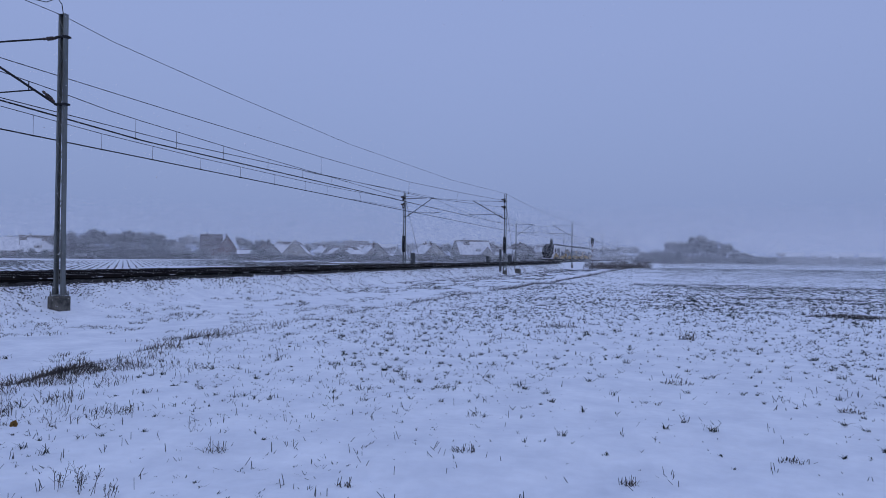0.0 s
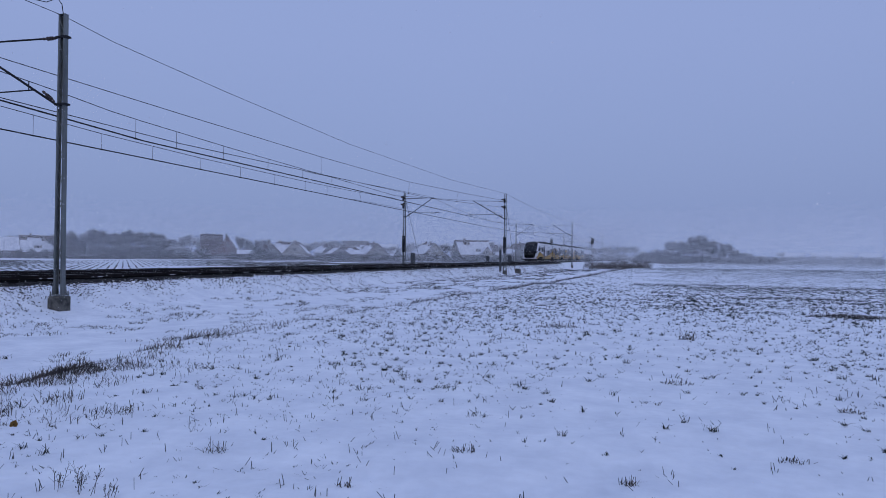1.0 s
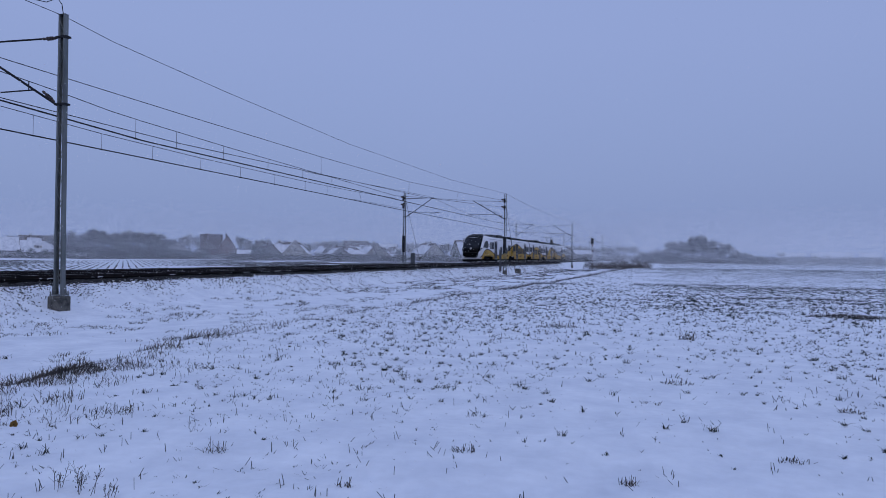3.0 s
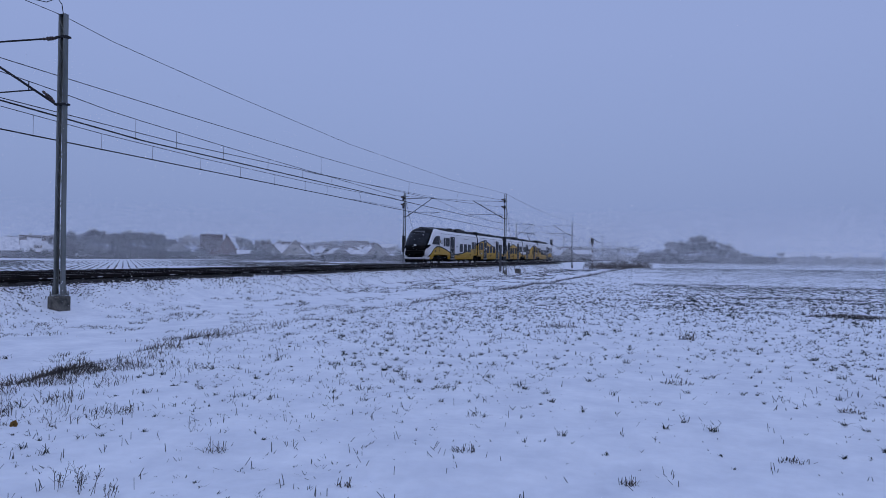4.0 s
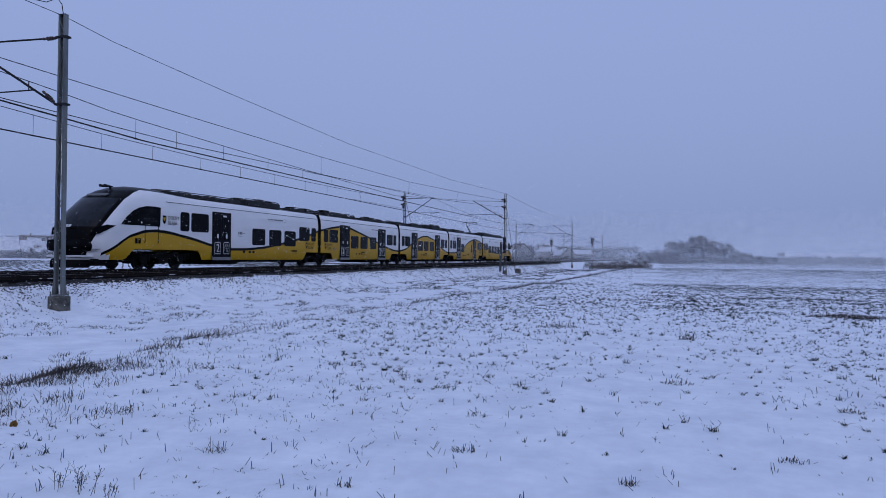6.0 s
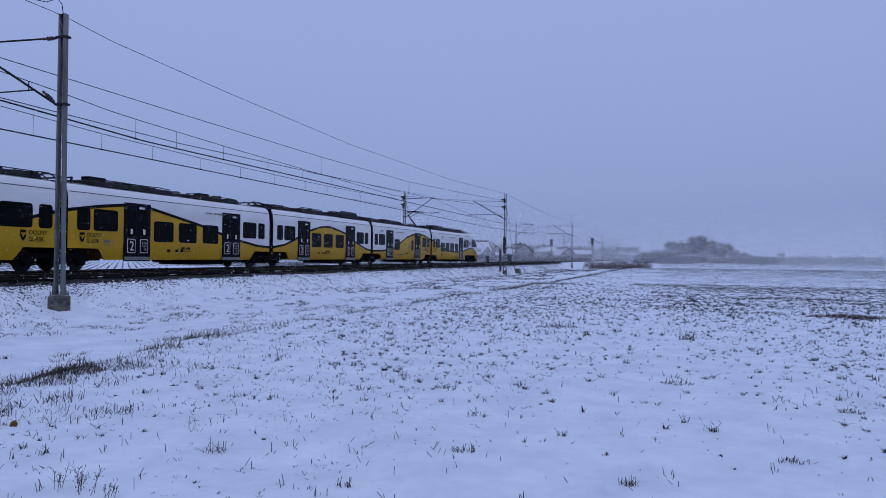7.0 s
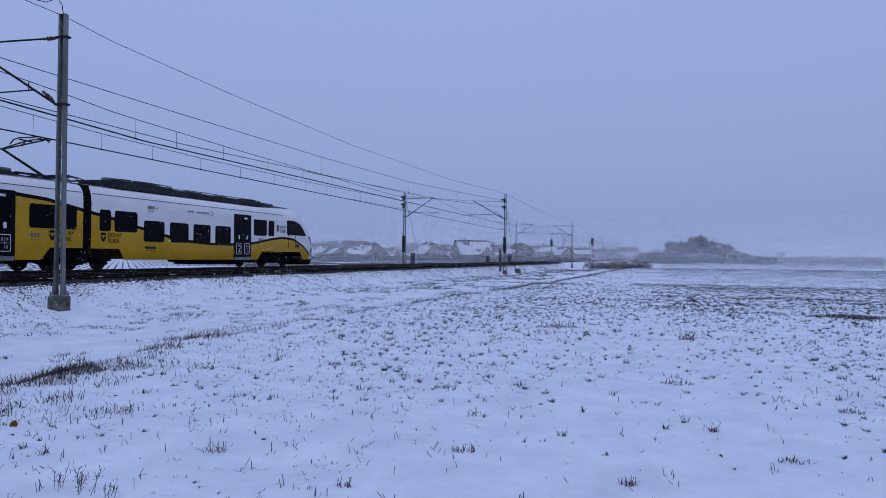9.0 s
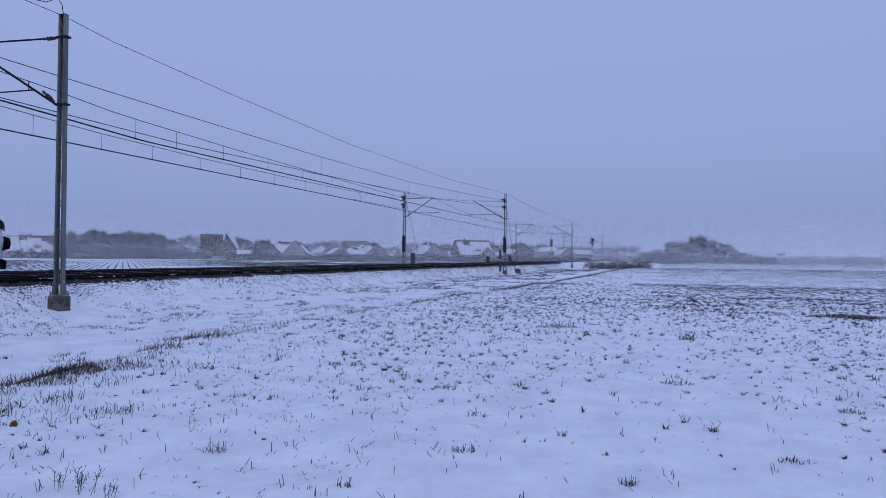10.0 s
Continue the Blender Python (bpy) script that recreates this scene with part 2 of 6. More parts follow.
def ground_z(x, y):
    x, y = np.asarray(x, float), np.asarray(y, float)
    e = x - berm(y)
    field = np.interp(e, [-2.2, -1.2, -0.5, 0.0, 0.5], [-0.30, -0.24, -0.12, 0.0, 0.02])
    prof = np.interp(x, [-30.5, -27.6, -26.3, -25.9, -18.95, -18.55, -18.1, -17.5, -17.0, -16.2, -14.5, -12.5],
                     [-0.2, 0.0, 0.42, 0.5, 0.5, 0.68, 0.57, 0.24, -0.04, -0.19, -0.28, -0.30])
    prof = prof - 0.26 * np.clip((y - 25) / 45, 0, 1) * np.clip((x + 17.9) / 0.8, 0, 1) * (x < -12.5) * np.clip((-12.5 - x) / 2, 0, 1)
    z = np.where(x > -12.5, field, prof)
    near = np.clip(1 - np.hypot(x, y) / 120, 0, 1)
    z = z + near * ((vnoise(x * 0.35, y * 0.35, 1) - 0.5) * 0.07 + (vnoise(x * 1.3, y * 1.3, 2) - 0.5) * 0.045 + (vnoise(x * 3, y * 3, 3) - 0.5) * 0.018)
    # drifts along the berm
    z = z + 0.07 * np.exp(-(e / 0.5) ** 2) * vnoise(x * 0.9, y * 0.9, 5) * near
    return z


def axis(lo, fine_lo, fine_hi, hi, step, grow):
    a = [fine_lo]
    while a[-1] < fine_hi:
        a.append(a[-1] + step)
    s = step
    while a[-1] < hi:
        s *= grow
        a.append(a[-1] + s)
    s = step
    while a[0] > lo:
        s *= grow
        a.insert(0, a[0] - s)
    return np.array(a)


gx = axis(-3500, -27.5, 9, 3500, 0.14, 1.13)
gy = axis(-900, 2.0, 30, 4500, 0.14, 1.07)
GX, GY = np.meshgrid(gx, gy)
GZ = ground_z(GX, GY)
nx, ny = len(gx), len(gy)
gi = np.arange(nx * ny).reshape(ny, nx)
gf = np.stack([gi[:-1, :-1], gi[:-1, 1:], gi[1:, 1:], gi[1:, :-1]], -1).reshape(-1, 4)
ground = new("ground", raw("ground", np.stack([GX, GY, GZ], -1).reshape(-1, 3).tolist(), gf.tolist(), SNOW, smooth=True))
tagged(ground, "snow-covered field with a shallow lane and railway bank", "ground", kind="structure")


# ---- railway ----
def railway():
    ys = np.concatenate([np.arange(-60, 130, 0.5), np.geomspace(130, 1500, 80)])
    prof = [(-17.95, 0.30), (-18.25, 0.52), (-18.6, 0.69), (-19.2, 0.74), (-20.2, 0.72), (-21.3, 0.74), (-22.15, 0.64), (-23.0, 0.74),
            (-24.1, 0.72), (-25.2, 0.74), (-25.7, 0.69), (-26.1, 0.52), (-26.5, 0.28)]
    P = np.array([[(x, y, z) for x, z in prof] for y in ys])
    P[:, :, 2] += (vnoise(P[:, :, 0] * 5, P[:, :, 1] * 5, 9) - 0.5) * 0.07
    P[:, 1:-1, 0] += (vnoise(P[:, 1:-1, 0] * 3, P[:, 1:-1, 1] * 2.2, 10) - 0.5) * 0.25
    n = len(prof)
    idx = np.arange(len(ys) * n).reshape(-1, n)
    f = np.stack([idx[:-1, :-1], idx[1:, :-1], idx[1:, 1:], idx[:-1, 1:]], -1).reshape(-1, 4)
    tagged(new("ballast_bed", raw("ballast_bed", P.reshape(-1, 3).tolist(), f.tolist(), BALLAST)),
           "dark wet crushed-stone ballast under two tracks", "ballast", kind="structure")
    head = [(-0.036, 0.0), (0.036, 0.0), (0.036, -0.035), (0.012, -0.05), (0.012, -0.125), (0.07, -0.15), (-0.07, -0.15), (-0.012, -0.125), (-0.012, -0.05), (-0.036, -0.035)]
    sl = bmesh.new()
    box_into(sl, -1.25, 1.25, -0.13, 0.13, -0.12, 0.0, 0.02)
    sl_me = bpy.data.meshes.new("sleeper")
    sl.to_mesh(sl_me), sl.free()
    sl_me.materials.append(SLEEPER)
    for tx, gname in ((NEAR_TRACK, "near"), (FAR_TRACK, "far")):
        tr = tagged(new("railway_track"), "standard-gauge track, rusty rails on concrete sleepers in dark ballast", "railway track", "railway tracks", "structure")
        tr.location = (tx, 0, RAIL_Z)
        for side in (-0.752, 0.752):
            v, fc, mi = [], [], []
            yy = [-60, 0, 60, 200, 600, 1500]
            for y in yy:
                v += [(side + a, y, b) for a, b in head]
            for i in range(len(yy) - 1):
                for k in range(10):
                    fc.append((i * 10 + k, i * 10 + (k + 1) % 10, (i + 1) * 10 + (k + 1) % 10, (i + 1) * 10 + k))
                    mi.append(1 if k == 0 else 0)
            part("rail", raw("rail", v, fc, [RAIL, RAIL_TOP], mi), parent=tr, label="rusty steel rail with a worn bright head")
        y = 8.0
        for i in range(240):
            s = new("sleeper", sl_me)
            s.parent = tr
            s.location = (random.uniform(-0.02, 0.02), y + random.uniform(-0.02, 0.02), -0.13 + random.uniform(-0.01, 0.006))
            s.rotation_euler = (0, 0, random.uniform(-0.01, 0.01))
            y += 0.62
    # snow caught along the rails and between the sleepers
    rs = np.random.default_rng(21)
    v = []
    for tx in (NEAR_TRACK, FAR_TRACK):
        for off, w, hh, keep in ((-0.82, 0.018, 0.03, 0.28), (-0.68, 0.015, 0.025, 0.15), (0.68, 0.015, 0.025, 0.15), (0.82, 0.018, 0.03, 0.28)):
            y = 8.0
            while y < 230:
                ln = rs.uniform(0.06, 0.28) if rs.random() < 0.85 else rs.uniform(0.3, 0.8)
                if rs.random() < keep:
                    a, b, c = tx + off - w * rs.uniform(0.4, 1), tx + off + w * rs.uniform(0.4, 1), hh * rs.uniform(0.5, 1.2)
                    z = 0.735
                    m0, m1 = y + ln * 0.2, y + ln * 0.8
                    x0, x1 = a * 0.7 + b * 0.3, a * 0.3 + b * 0.7
                    v += [(x0, m0, z + c), (x1, m0, z + c), (x1, m1, z + c), (x0, m1, z + c), (a, y, z), (b, y, z), (x1, m0, z + c), (x0, m0, z + c), (b, y, z), (b, y + ln, z), (x1, m1, z + c), (x1, m0, z + c),
                          (b, y + ln, z), (a, y + ln, z), (x0, m1, z + c), (x1, m1, z + c), (a, y + ln, z), (a, y, z), (x0, m0, z + c), (x0, m1, z + c)]
                y += ln + rs.uniform(0.05, 0.35)
    tagged(new("track_snow", tris("track_snow", np.array(v), SNOW_ROOF, 4)), "thin snow caught along rails and sleepers", "snow", kind="stuff")
    # loose stones and clods along the shoulder, poking through the snow
    base = np.array([(-.5, -.4, -.3), (.5, -.45, -.25), (.45, .5, -.3), (-.45, .4, -.3), (-.3, -.3, .35), (.35, -.25, .3), (.25, .35, .4), (-.35, .3, .3)])
    quads = np.array([(0, 1, 5, 4), (1, 2, 6, 5), (2, 3, 7, 6), (3, 0, 4, 7), (4, 5, 6, 7)])
    N = 42000
    yv = 12 + 125 * rng.random(N) ** 1.7
    xv = -18.75 + rng.exponential(0.30, N) * (0.5 + 1.1 * vnoise(yv * 0.8, yv * 0 + 3, 4)) + rng.normal(0, 0.08, N)
    sz = rng.uniform(0.014, 0.05, N) * (1 + yv / 90) * np.where(xv < -18.2, 1.25, 0.8)
    zz = ground_z(xv, yv) + sz * 0.1
    out = []
    for i in range(N):
        a = rng.random() * 6.28
        c, s = math.cos(a), math.sin(a)
        b = (base * rng.uniform(0.6, 1.4, (8, 3))) * sz[i] * (1.3, 1, 0.8)
        b = np.stack([b[:, 0] * c - b[:, 1] * s, b[:, 0] * s + b[:, 1] * c, b[:, 2]], -1) + (xv[i], yv[i], zz[i])
        out.append(b[quads].reshape(-1, 3))
    tagged(new("ballast_stones", tris("ballast_stones", np.concatenate(out), STONE, 4)), "dark loose ballast stones scattered on the snowy bank", "stones", kind="stuff")


railway()


# ---- catenary masts ----
def lattice_mast(name, x, y, z0, top, arm=1, label="", weights=False, detail=True):
    """A mast of two channels laced together on a concrete block; arm: +1 reaches to -x."""
    t = thing(name, label or "galvanised steel lattice catenary mast on a concrete block", "catenary mast", "catenary masts along the railway", at=pose(x, y, z0))
    h = top - z0
    f = box(-0.215, 0.215, -0.215, 0.215, -0.6, 0.42, 0.025)
    part("foundation", f, CONCRETE, t, "stained weathered concrete block")
    b = box(-0.20, 0.20, -0.17, 0.17, 0.44, 0.47)
    for sx in (-1, 1):
        for sy in (-1, 1):
            tube_into(b, (sx * 0.18, sy * 0.14, 0.40), (sx * 0.18, sy * 0.14, 0.56), 0.02, seg=6)
    part("base_plate", b, GALV, t)

    def halfw(z):
        return 0.155 - 0.04 * (z / h)
    for s in (-1, 1):
        lg = bmesh.new()
        v = []
        for z in (0.46, h):
            w = halfw(z)
            xo, xi = s * w, s * (w - 0.055)
            v.append([lg.verts.new(q) for q in ((xi, -0.07, z), (xo, -0.07, z), (xo, 0.07, z), (xi, 0.07, z), (xi, 0.06, z), (xo - s * 0.012, 0.06, z), (xo - s * 0.012, -0.06, z), (xi, -0.06, z))])
        for k in range(8):
            lg.faces.new((v[0][k], v[0][(k + 1) % 8], v[1][(k + 1) % 8], v[1][k]))
        lg.faces.new(v[1])
        bmesh.ops.recalc_face_normals(lg, faces=lg.faces)
        part("leg", lg, GALV, t)
    for fy in (-1, 1):
        z, s, zig = 0.6, 1, []
        while z < h - 0.1:
            zig.append((s * fy * (halfw(z) - 0.02), fy * 0.074, z))
            z, s = z + 0.36, -s
        part("lacing", path_tube("lacing", zig, 0.015, GALV, 4), parent=t, label="zigzag flat-bar lacing")
    for sx in (-1, 1):
        for sy in (-1, 1):
            gs = bmesh.new()
            vv = [gs.verts.new(q) for q in ((sx * 0.15, sy * 0.075, 0.47), (sx * 0.20, sy * 0.075, 0.47), (sx * 0.15, sy * 0.075, 0.85), (sx * 0.15, sy * 0.085, 0.47), (sx * 0.20, sy * 0.085, 0.47), (sx * 0.15, sy * 0.085, 0.85))]
            for q in ((0, 1, 2), (3, 5, 4), (0, 3, 4, 1), (1, 4, 5, 2), (2, 5, 3, 0)):
                gs.faces.new([vv[k] for k in q])
            bmesh.ops.recalc_face_normals(gs, faces=gs.faces)
            part("gusset", gs, GALV, t)
    cp = box(-halfw(h) - 0.01, halfw(h) + 0.01, -0.08, 0.08, h, h + 0.015)
    part("cap", cp, GALV, t)
    # cantilever
    d = -arm
    reach = abs((NEAR_TRACK if arm > 0 else FAR_TRACK) - x) + 0.35
    zt, zb = 7.9 - z0, 5.93 - z0
    for zc in (zt, zb):
        part("bracket", box(-0.2, 0.2, -0.1, 0.1, zc - 0.03, zc + 0.03, 0.008), IRON, t)
    part("top_tie", tube((d * 0.2, 0, zt), (d * reach, 0, zt + 0.08), 0.028), IRON, t, "dark steel tie tube")
    part("strut", tube((d * 0.2, 0, zb), (d * (reach + 0.05), 0, zt + 0.12), 0.036), IRON, t, "dark steel raking strut")
    for a, bb in (((d * 0.26, 0, zt), (d * 0.75, 0, zt + 0.01)), ((d * 0.30, 0, zb + 0.1), (d * 0.72, 0, zb + 0.43))):
        ins = lathe("insulator", a, bb, [(0, 0.03), (0.1, 0.045), (0.2, 0.03)] + [(0.2 + 0.5 * q, r) for q, r in ribs(4, 0.04, 0.062)] + [(0.8, 0.03), (0.9, 0.045), (1.0, 0.03)], INSUL)
        part("insulator", ins, parent=t, label="brown ribbed insulator")
    zr = 6.42 - z0
    xr = d * 1.0
    part("registration_tube", tube((xr, 0, zr), (d * (reach + 0.8), 0, zr - 0.02), 0.022), IRON, t)
    part("drop_bracket", tube((d * 1.25, 0, zr), (d * 1.25, 0, zr + 0.27), 0.016, seg=6), IRON, t)
    part("steady_arm", tube((d * (reach + 0.7), 0, zr - 0.02), (d * (reach - 0.4), 0, zr - 0.2), 0.014, seg=6), IRON, t)
    if weights:
        disc = bpy.data.meshes.new("tension_weight")
        wt = tube((0.0, 0.0, 0.0), (0.0, 0.0, 0.09), 0.17, seg=12)
        wt.to_mesh(disc), wt.free()
        disc.materials.append(IRON)
        for k in range(18):
            part("tension_weight", disc, None, t).location = (0.0, -0.34, 2.05 - z0 + k * 0.1)
        part("weight_rope", tube((0, -0.34, 3.85 - z0), (0, -0.34, 7.3 - z0), 0.012, seg=5), IRON, t)
        part("guide_rod", tube((0.0, -0.55, 0.5), (0.0, -0.55, 7.3 - z0), 0.018, seg=6), IRON, t)
        for zc in (7.2, 8.0):
            pl = bmesh.new()
            tube_into(pl, (-0.04, -0.36, zc - z0), (0.04, -0.36, zc - z0), 0.24, seg=16)
            box_into(pl, -0.05, 0.05, -0.62, -0.1, zc - z0 - 0.05, zc - z0 + 0.03)
            box_into(pl, -0.06, 0.06, -0.66, -0.56, zc - z0 - 0.36, zc - z0 + 0.12)
            part("pulley", pl, IRON, t)
            ins = lathe("insulator", (d * 0.1, -0.65, zc - z0), (d * 0.1, -1.45, zc - z0), ribs(6, 0.05, 0.10), INSUL, 8)
            part("insulator", ins, parent=t, label="brown ribbed insulator")
        part("stay_rod", tube((0, 0.15, 7.9 - z0), (0.0, 6.2, -0.1), 0.018, seg=6), IRON, t, "raking anchor stay")
    return t


NEAR_MASTS = [(16.97, -0.09, 8.56), (79.8, -0.3, 8.74), (143.7, -0.2, 8.72), (219.7, -0.2, 8.73), (300, -0.2, 8.8), (372, -0.2, 8.8), (445, -0.2, 8.8)]
FAR_MASTS = [(74.8, 0.05, 8.48), (138.7, 0.05, 8.5), (210.5, 0.05, 8.45), (290, 0.05, 8.6), (362, 0.05, 8.6), (435, 0.05, 8.6)]
for i, (y, z0, top) in enumerate(NEAR_MASTS):
    lattice_mast("catenary_mast", -16.8, y, z0, top, 1, weights=i == 1,
                 label="galvanised lattice catenary mast with stacked tension weights" if i == 1 else "galvanised lattice catenary mast on a stained concrete block")
for i, (y, z0, top) in enumerate(FAR_MASTS):
    lattice_mast("catenary_mast", -27.0, y, z0, top, -1, weights=i == 0,
                 label="galvanised lattice catenary mast with tension weights beyond the tracks" if i == 0 else "galvanised lattice catenary mast beyond the tracks")
lattice_mast("catenary_mast", -27.0, 5.0, 0.05, 8.5, -1, label="galvanised lattice catenary mast beyond the tracks")


# ---- overhead wires ----
def curve_z(pts, n, sag=0.0):
    """Points between given (x, y, z) stations, with a sag in each span."""
    out = []
    for a, b in zip(pts[:-1], pts[1:]):
        for k in range(n):
            s = k / n
            out.append((a[0] + (b[0] - a[0]) * s, a[1] + (b[1] - a[1]) * s, a[2] + (b[2] - a[2]) * s - sag * 4 * s * (1 - s)))
    return out + [pts[-1]]


def wire(label, pts, r=0.012, n=10, sag=0.0, name="overhead_wire"):
    p = curve_z(pts, n, sag)
    ob = new(name, path_tube(name, p, r, WIRE, 5))
    tagged(ob, label, "wire", "overhead wires")
    return ob, p


def zat(p, y):
    return float(np.interp(y, [q[1] for q in p], [q[2] for q in p])), float(np.interp(y, [q[1] for q in p], [q[0] for q in p]))


def catenary(mess, cont, ys, rows=2):
    m_ob, mp = wire("dark messenger wire carrying droppers above the track", mess, 0.015, 12)
    c_ob, cp = wire("dark grooved contact wire hung over the track", cont, 0.016, 12)
    if rows == 2:
        wire("second contact wire of the pair over the track", [(x + 0.06, y, z + 0.012) for x, y, z in cont], 0.014, 12)
    for y in ys:
        zm, xm = zat(mp, y)
        zc, xc = zat(cp, y)
        part("dropper", tube((xm, y, zm), (xc, y, zc), 0.009, seg=4), WIRE, m_ob)
        cl = box(xc - 0.03, xc + 0.03, y - 0.06, y + 0.06, zc - 0.02, zc + 0.04)
        part("dropper_clamp", cl, WIRE, m_ob)


# earth wire on the mast tops
wire("thin earth wire strung over the mast tops", [(-16.8, -46, 8.9), (-16.8, 16.97, 8.53), (-16.8, 18.96, 8.35), (-16.8, 25.23, 8.13), (-16.8, 37.16, 7.86), (-16.8, 58.07, 8.01), (-16.8, 79.8, 8.77)], 0.010, 6)
wire("thin earth wire strung over the far mast tops", [(-16.8, y, top + 0.03) for y, z0, top in NEAR_MASTS[1:]], 0.015, 12, 0.4)
loop = new("overhead_wire", path_tube("jumper", [(-16.8, 16.97, 8.5), (-16.8, 16.9, 8.85), (-16.82, 16.75, 8.98), (-16.85, 16.4, 8.75), (-16.82, 15.9, 8.66), (-16.8, 15.6, 8.62)], 0.012, IRON))
tagged(loop, "curled jumper cable from mast top to earth wire", "cable", "overhead wires")
# near track: the section that ends at the weighted mast
catenary([(-20.2, -45, 7.9), (-20.2, 17.9, 7.79), (-20.2, 26.8, 7.73), (-20.2, 40.6, 7.69), (-20.0, 56.4, 7.75), (-18.6, 70, 7.9), (-17.2, 79.0, 8.0)],
         [(-20.2, -45, 6.7), (-20.2, 17.9, 6.52), (-20.2, 27, 6.43), (-20.2, 39, 6.6), (-20.0, 62, 6.85), (-17.2, 79.0, 7.2)], [8.0, 40.6, 56.4, 67.5], 1)
# near track: the section that goes on
catenary([(-20.6, -45, 9.3), (-20.6, 18.25, 7.47), (-20.6, 20.67, 7.33), (-20.6, 23.16, 7.14), (-20.6, 25.0, 7.07), (-20.6, 31.35, 6.9), (-20.6, 39.65, 6.75), (-20.6, 54.8, 6.48), (-20.8, 79.8, 7.98)],
         [(-20.6, -45, 7.0), (-20.6, 18.27, 6.52), (-20.6, 25.1, 6.26), (-20.6, 35.8, 6.23), (-20.6, 56.4, 6.18), (-20.6, 79.8, 6.15)], [24.6, 27.2, 30.8, 35, 39, 43], 2)
m_pts, c_pts = [(-20.6, 79.8, 7.98)], [(-20.6, 79.8, 6.15)]
for a, b in zip(NEAR_MASTS[1:-1], NEAR_MASTS[2:]):
    for s in (0.25, 0.5, 0.75, 1.0):
        m_pts.append((-20.2, a[0] + (b[0] - a[0]) * s, 6.75 + 1.2 * (2 * s - 1) ** 2))
    c_pts.append((-20.2, b[0], 6.1))
catenary(m_pts, c_pts, list(np.arange(86, 220, 8)), 1)
# far track
catenary([(-24.1, -45, 8.0), (-24.1, 21.4, 7.15), (-24.1, 26.6, 6.96), (-24.1, 34, 6.84), (-24.1, 46, 6.8), (-24.1, 54, 6.86), (-25.2, 66, 7.3), (-26.8, 74.0, 7.56)],
         [(-24.1, -45, 6.3), (-24.1, 21.4, 6.27), (-24.1, 34, 6.21), (-24.1, 50, 6.15), (-24.1, 64, 6.08), (-24.1, 101, 5.95), (-24.1, 138.7, 6.05)], [22.9, 26.6, 30.0, 33.9, 37.8, 41.8, 46, 49.5, 56], 2)
catenary([(-24.1, 46, 7.5), (-24.2, 60, 7.8), (-24.2, 74.8, 8.13), (-24.2, 90, 7.3), (-24.2, 106, 6.9), (-24.2, 122, 7.3), (-24.2, 138.7, 8.1), (-24.2, 174, 6.9), (-24.2, 210.5, 8.1), (-24.2, 250, 6.9), (-24.2, 290, 8.1), (-24.2, 362, 8.1)],
         [(-24.2, 138.7, 6.05), (-24.2, 210.5, 6.1), (-24.2, 290, 6.1), (-24.2, 435, 6.1)], list(np.arange(142, 220, 8)), 1)
wire("anchored contact wire leading to the weighted mast", [(-24.1, 54, 6.2), (-25.5, 66, 6.5), (-26.8, 74.0, 6.75)], 0.011, 6)


# ---- trackside things ----
def signal(x, y, z0, h, label):
    t = thing("railway_signal", label, "railway signal", "railway signals", at=pose(x, y, z0))
    part("foundation", box(-0.3, 0.3, -0.3, 0.3, -0.3, 0.15, 0.03), CONCRETE, t)
    for k in range(8):
        a, b = 0.15 + (h - 1.6) * k / 8, 0.15 + (h - 1.6) * (k + 1) / 8
        part("mast_section", tube((0, 0, a), (0, 0, b), 0.09, seg=10), SIGN_R if k % 2 else SIGN_W, t)
    hd = box(-0.34, 0.34, -0.12, 0.12, h - 1.5, h - 0.1, 0.10)
    part("backboard", hd, IRON, t, "black rounded signal backboard")
    for k in range(4):
        ho = bmesh.new()
        tube_into(ho, (0, -0.12, h - 0.35 - 0.3 * k), (0, -0.34, h - 0.35 - 0.3 * k), 0.11, seg=10)
        part("hood", ho, IRON, t)
    part("ladder", box_into(box(-0.2, -0.17, 0.15, 0.18, 0.2, h - 1.2), 0.17, 0.2, 0.15, 0.18, 0.2, h - 1.2), GALV, t)
    return t


signal(-15.0, 167.0, -0.2, 6.4, "dark-headed railway signal on a red and white mast")
signal(-27.6, 190.0, 0.0, 6.5, "dark-headed railway signal beyond the tracks")


def post_cabinet(name, x, y, z0, w, d, h, material, label, cat):
    t = thing(name, label, cat, at=pose(x, y, z0))
    part("body", box(-w / 2, w / 2, -d / 2, d / 2, 0.0, h, 0.02), material, t)
    part("cap", box(-w / 2 - 0.03, w / 2 + 0.03, -d / 2 - 0.03, d / 2 + 0.03, h, h + 0.05, 0.015), material, t)
    part("door", box(w / 2, w / 2 + 0.015, -d / 2 + 0.05, d / 2 - 0.05, 0.15, h - 0.1), material, t)
    return t


post_cabinet("trackside_cabinet", -27.2, 78.2, 0.0, 0.45, 0.32, 1.95, CABINET, "narrow dark grey trackside cabinet", "cabinet")
post_cabinet("trackside_cabinet", -26.6, 113, 0.2, 0.5, 0.5, 1.5, CABINET, "dark grey trackside box beyond the rails", "cabinet")
post_cabinet("trackside_cabinet", -17.2, 79.2, 0.0, 0.22, 0.22, 2.4, CABINET, "slim dark post box beside the mast", "cabinet")
post_cabinet("trackside_cabinet", -24.9 - 2.0, 132, 0.2, 0.7, 0.5, 1.7, CABINET, "dark grey relay box beyond the rails", "cabinet")
blk = thing("concrete_block", "small weathered concrete block on the snowy bank", "concrete block", at=pose(-16.8, 87.5, -0.4))
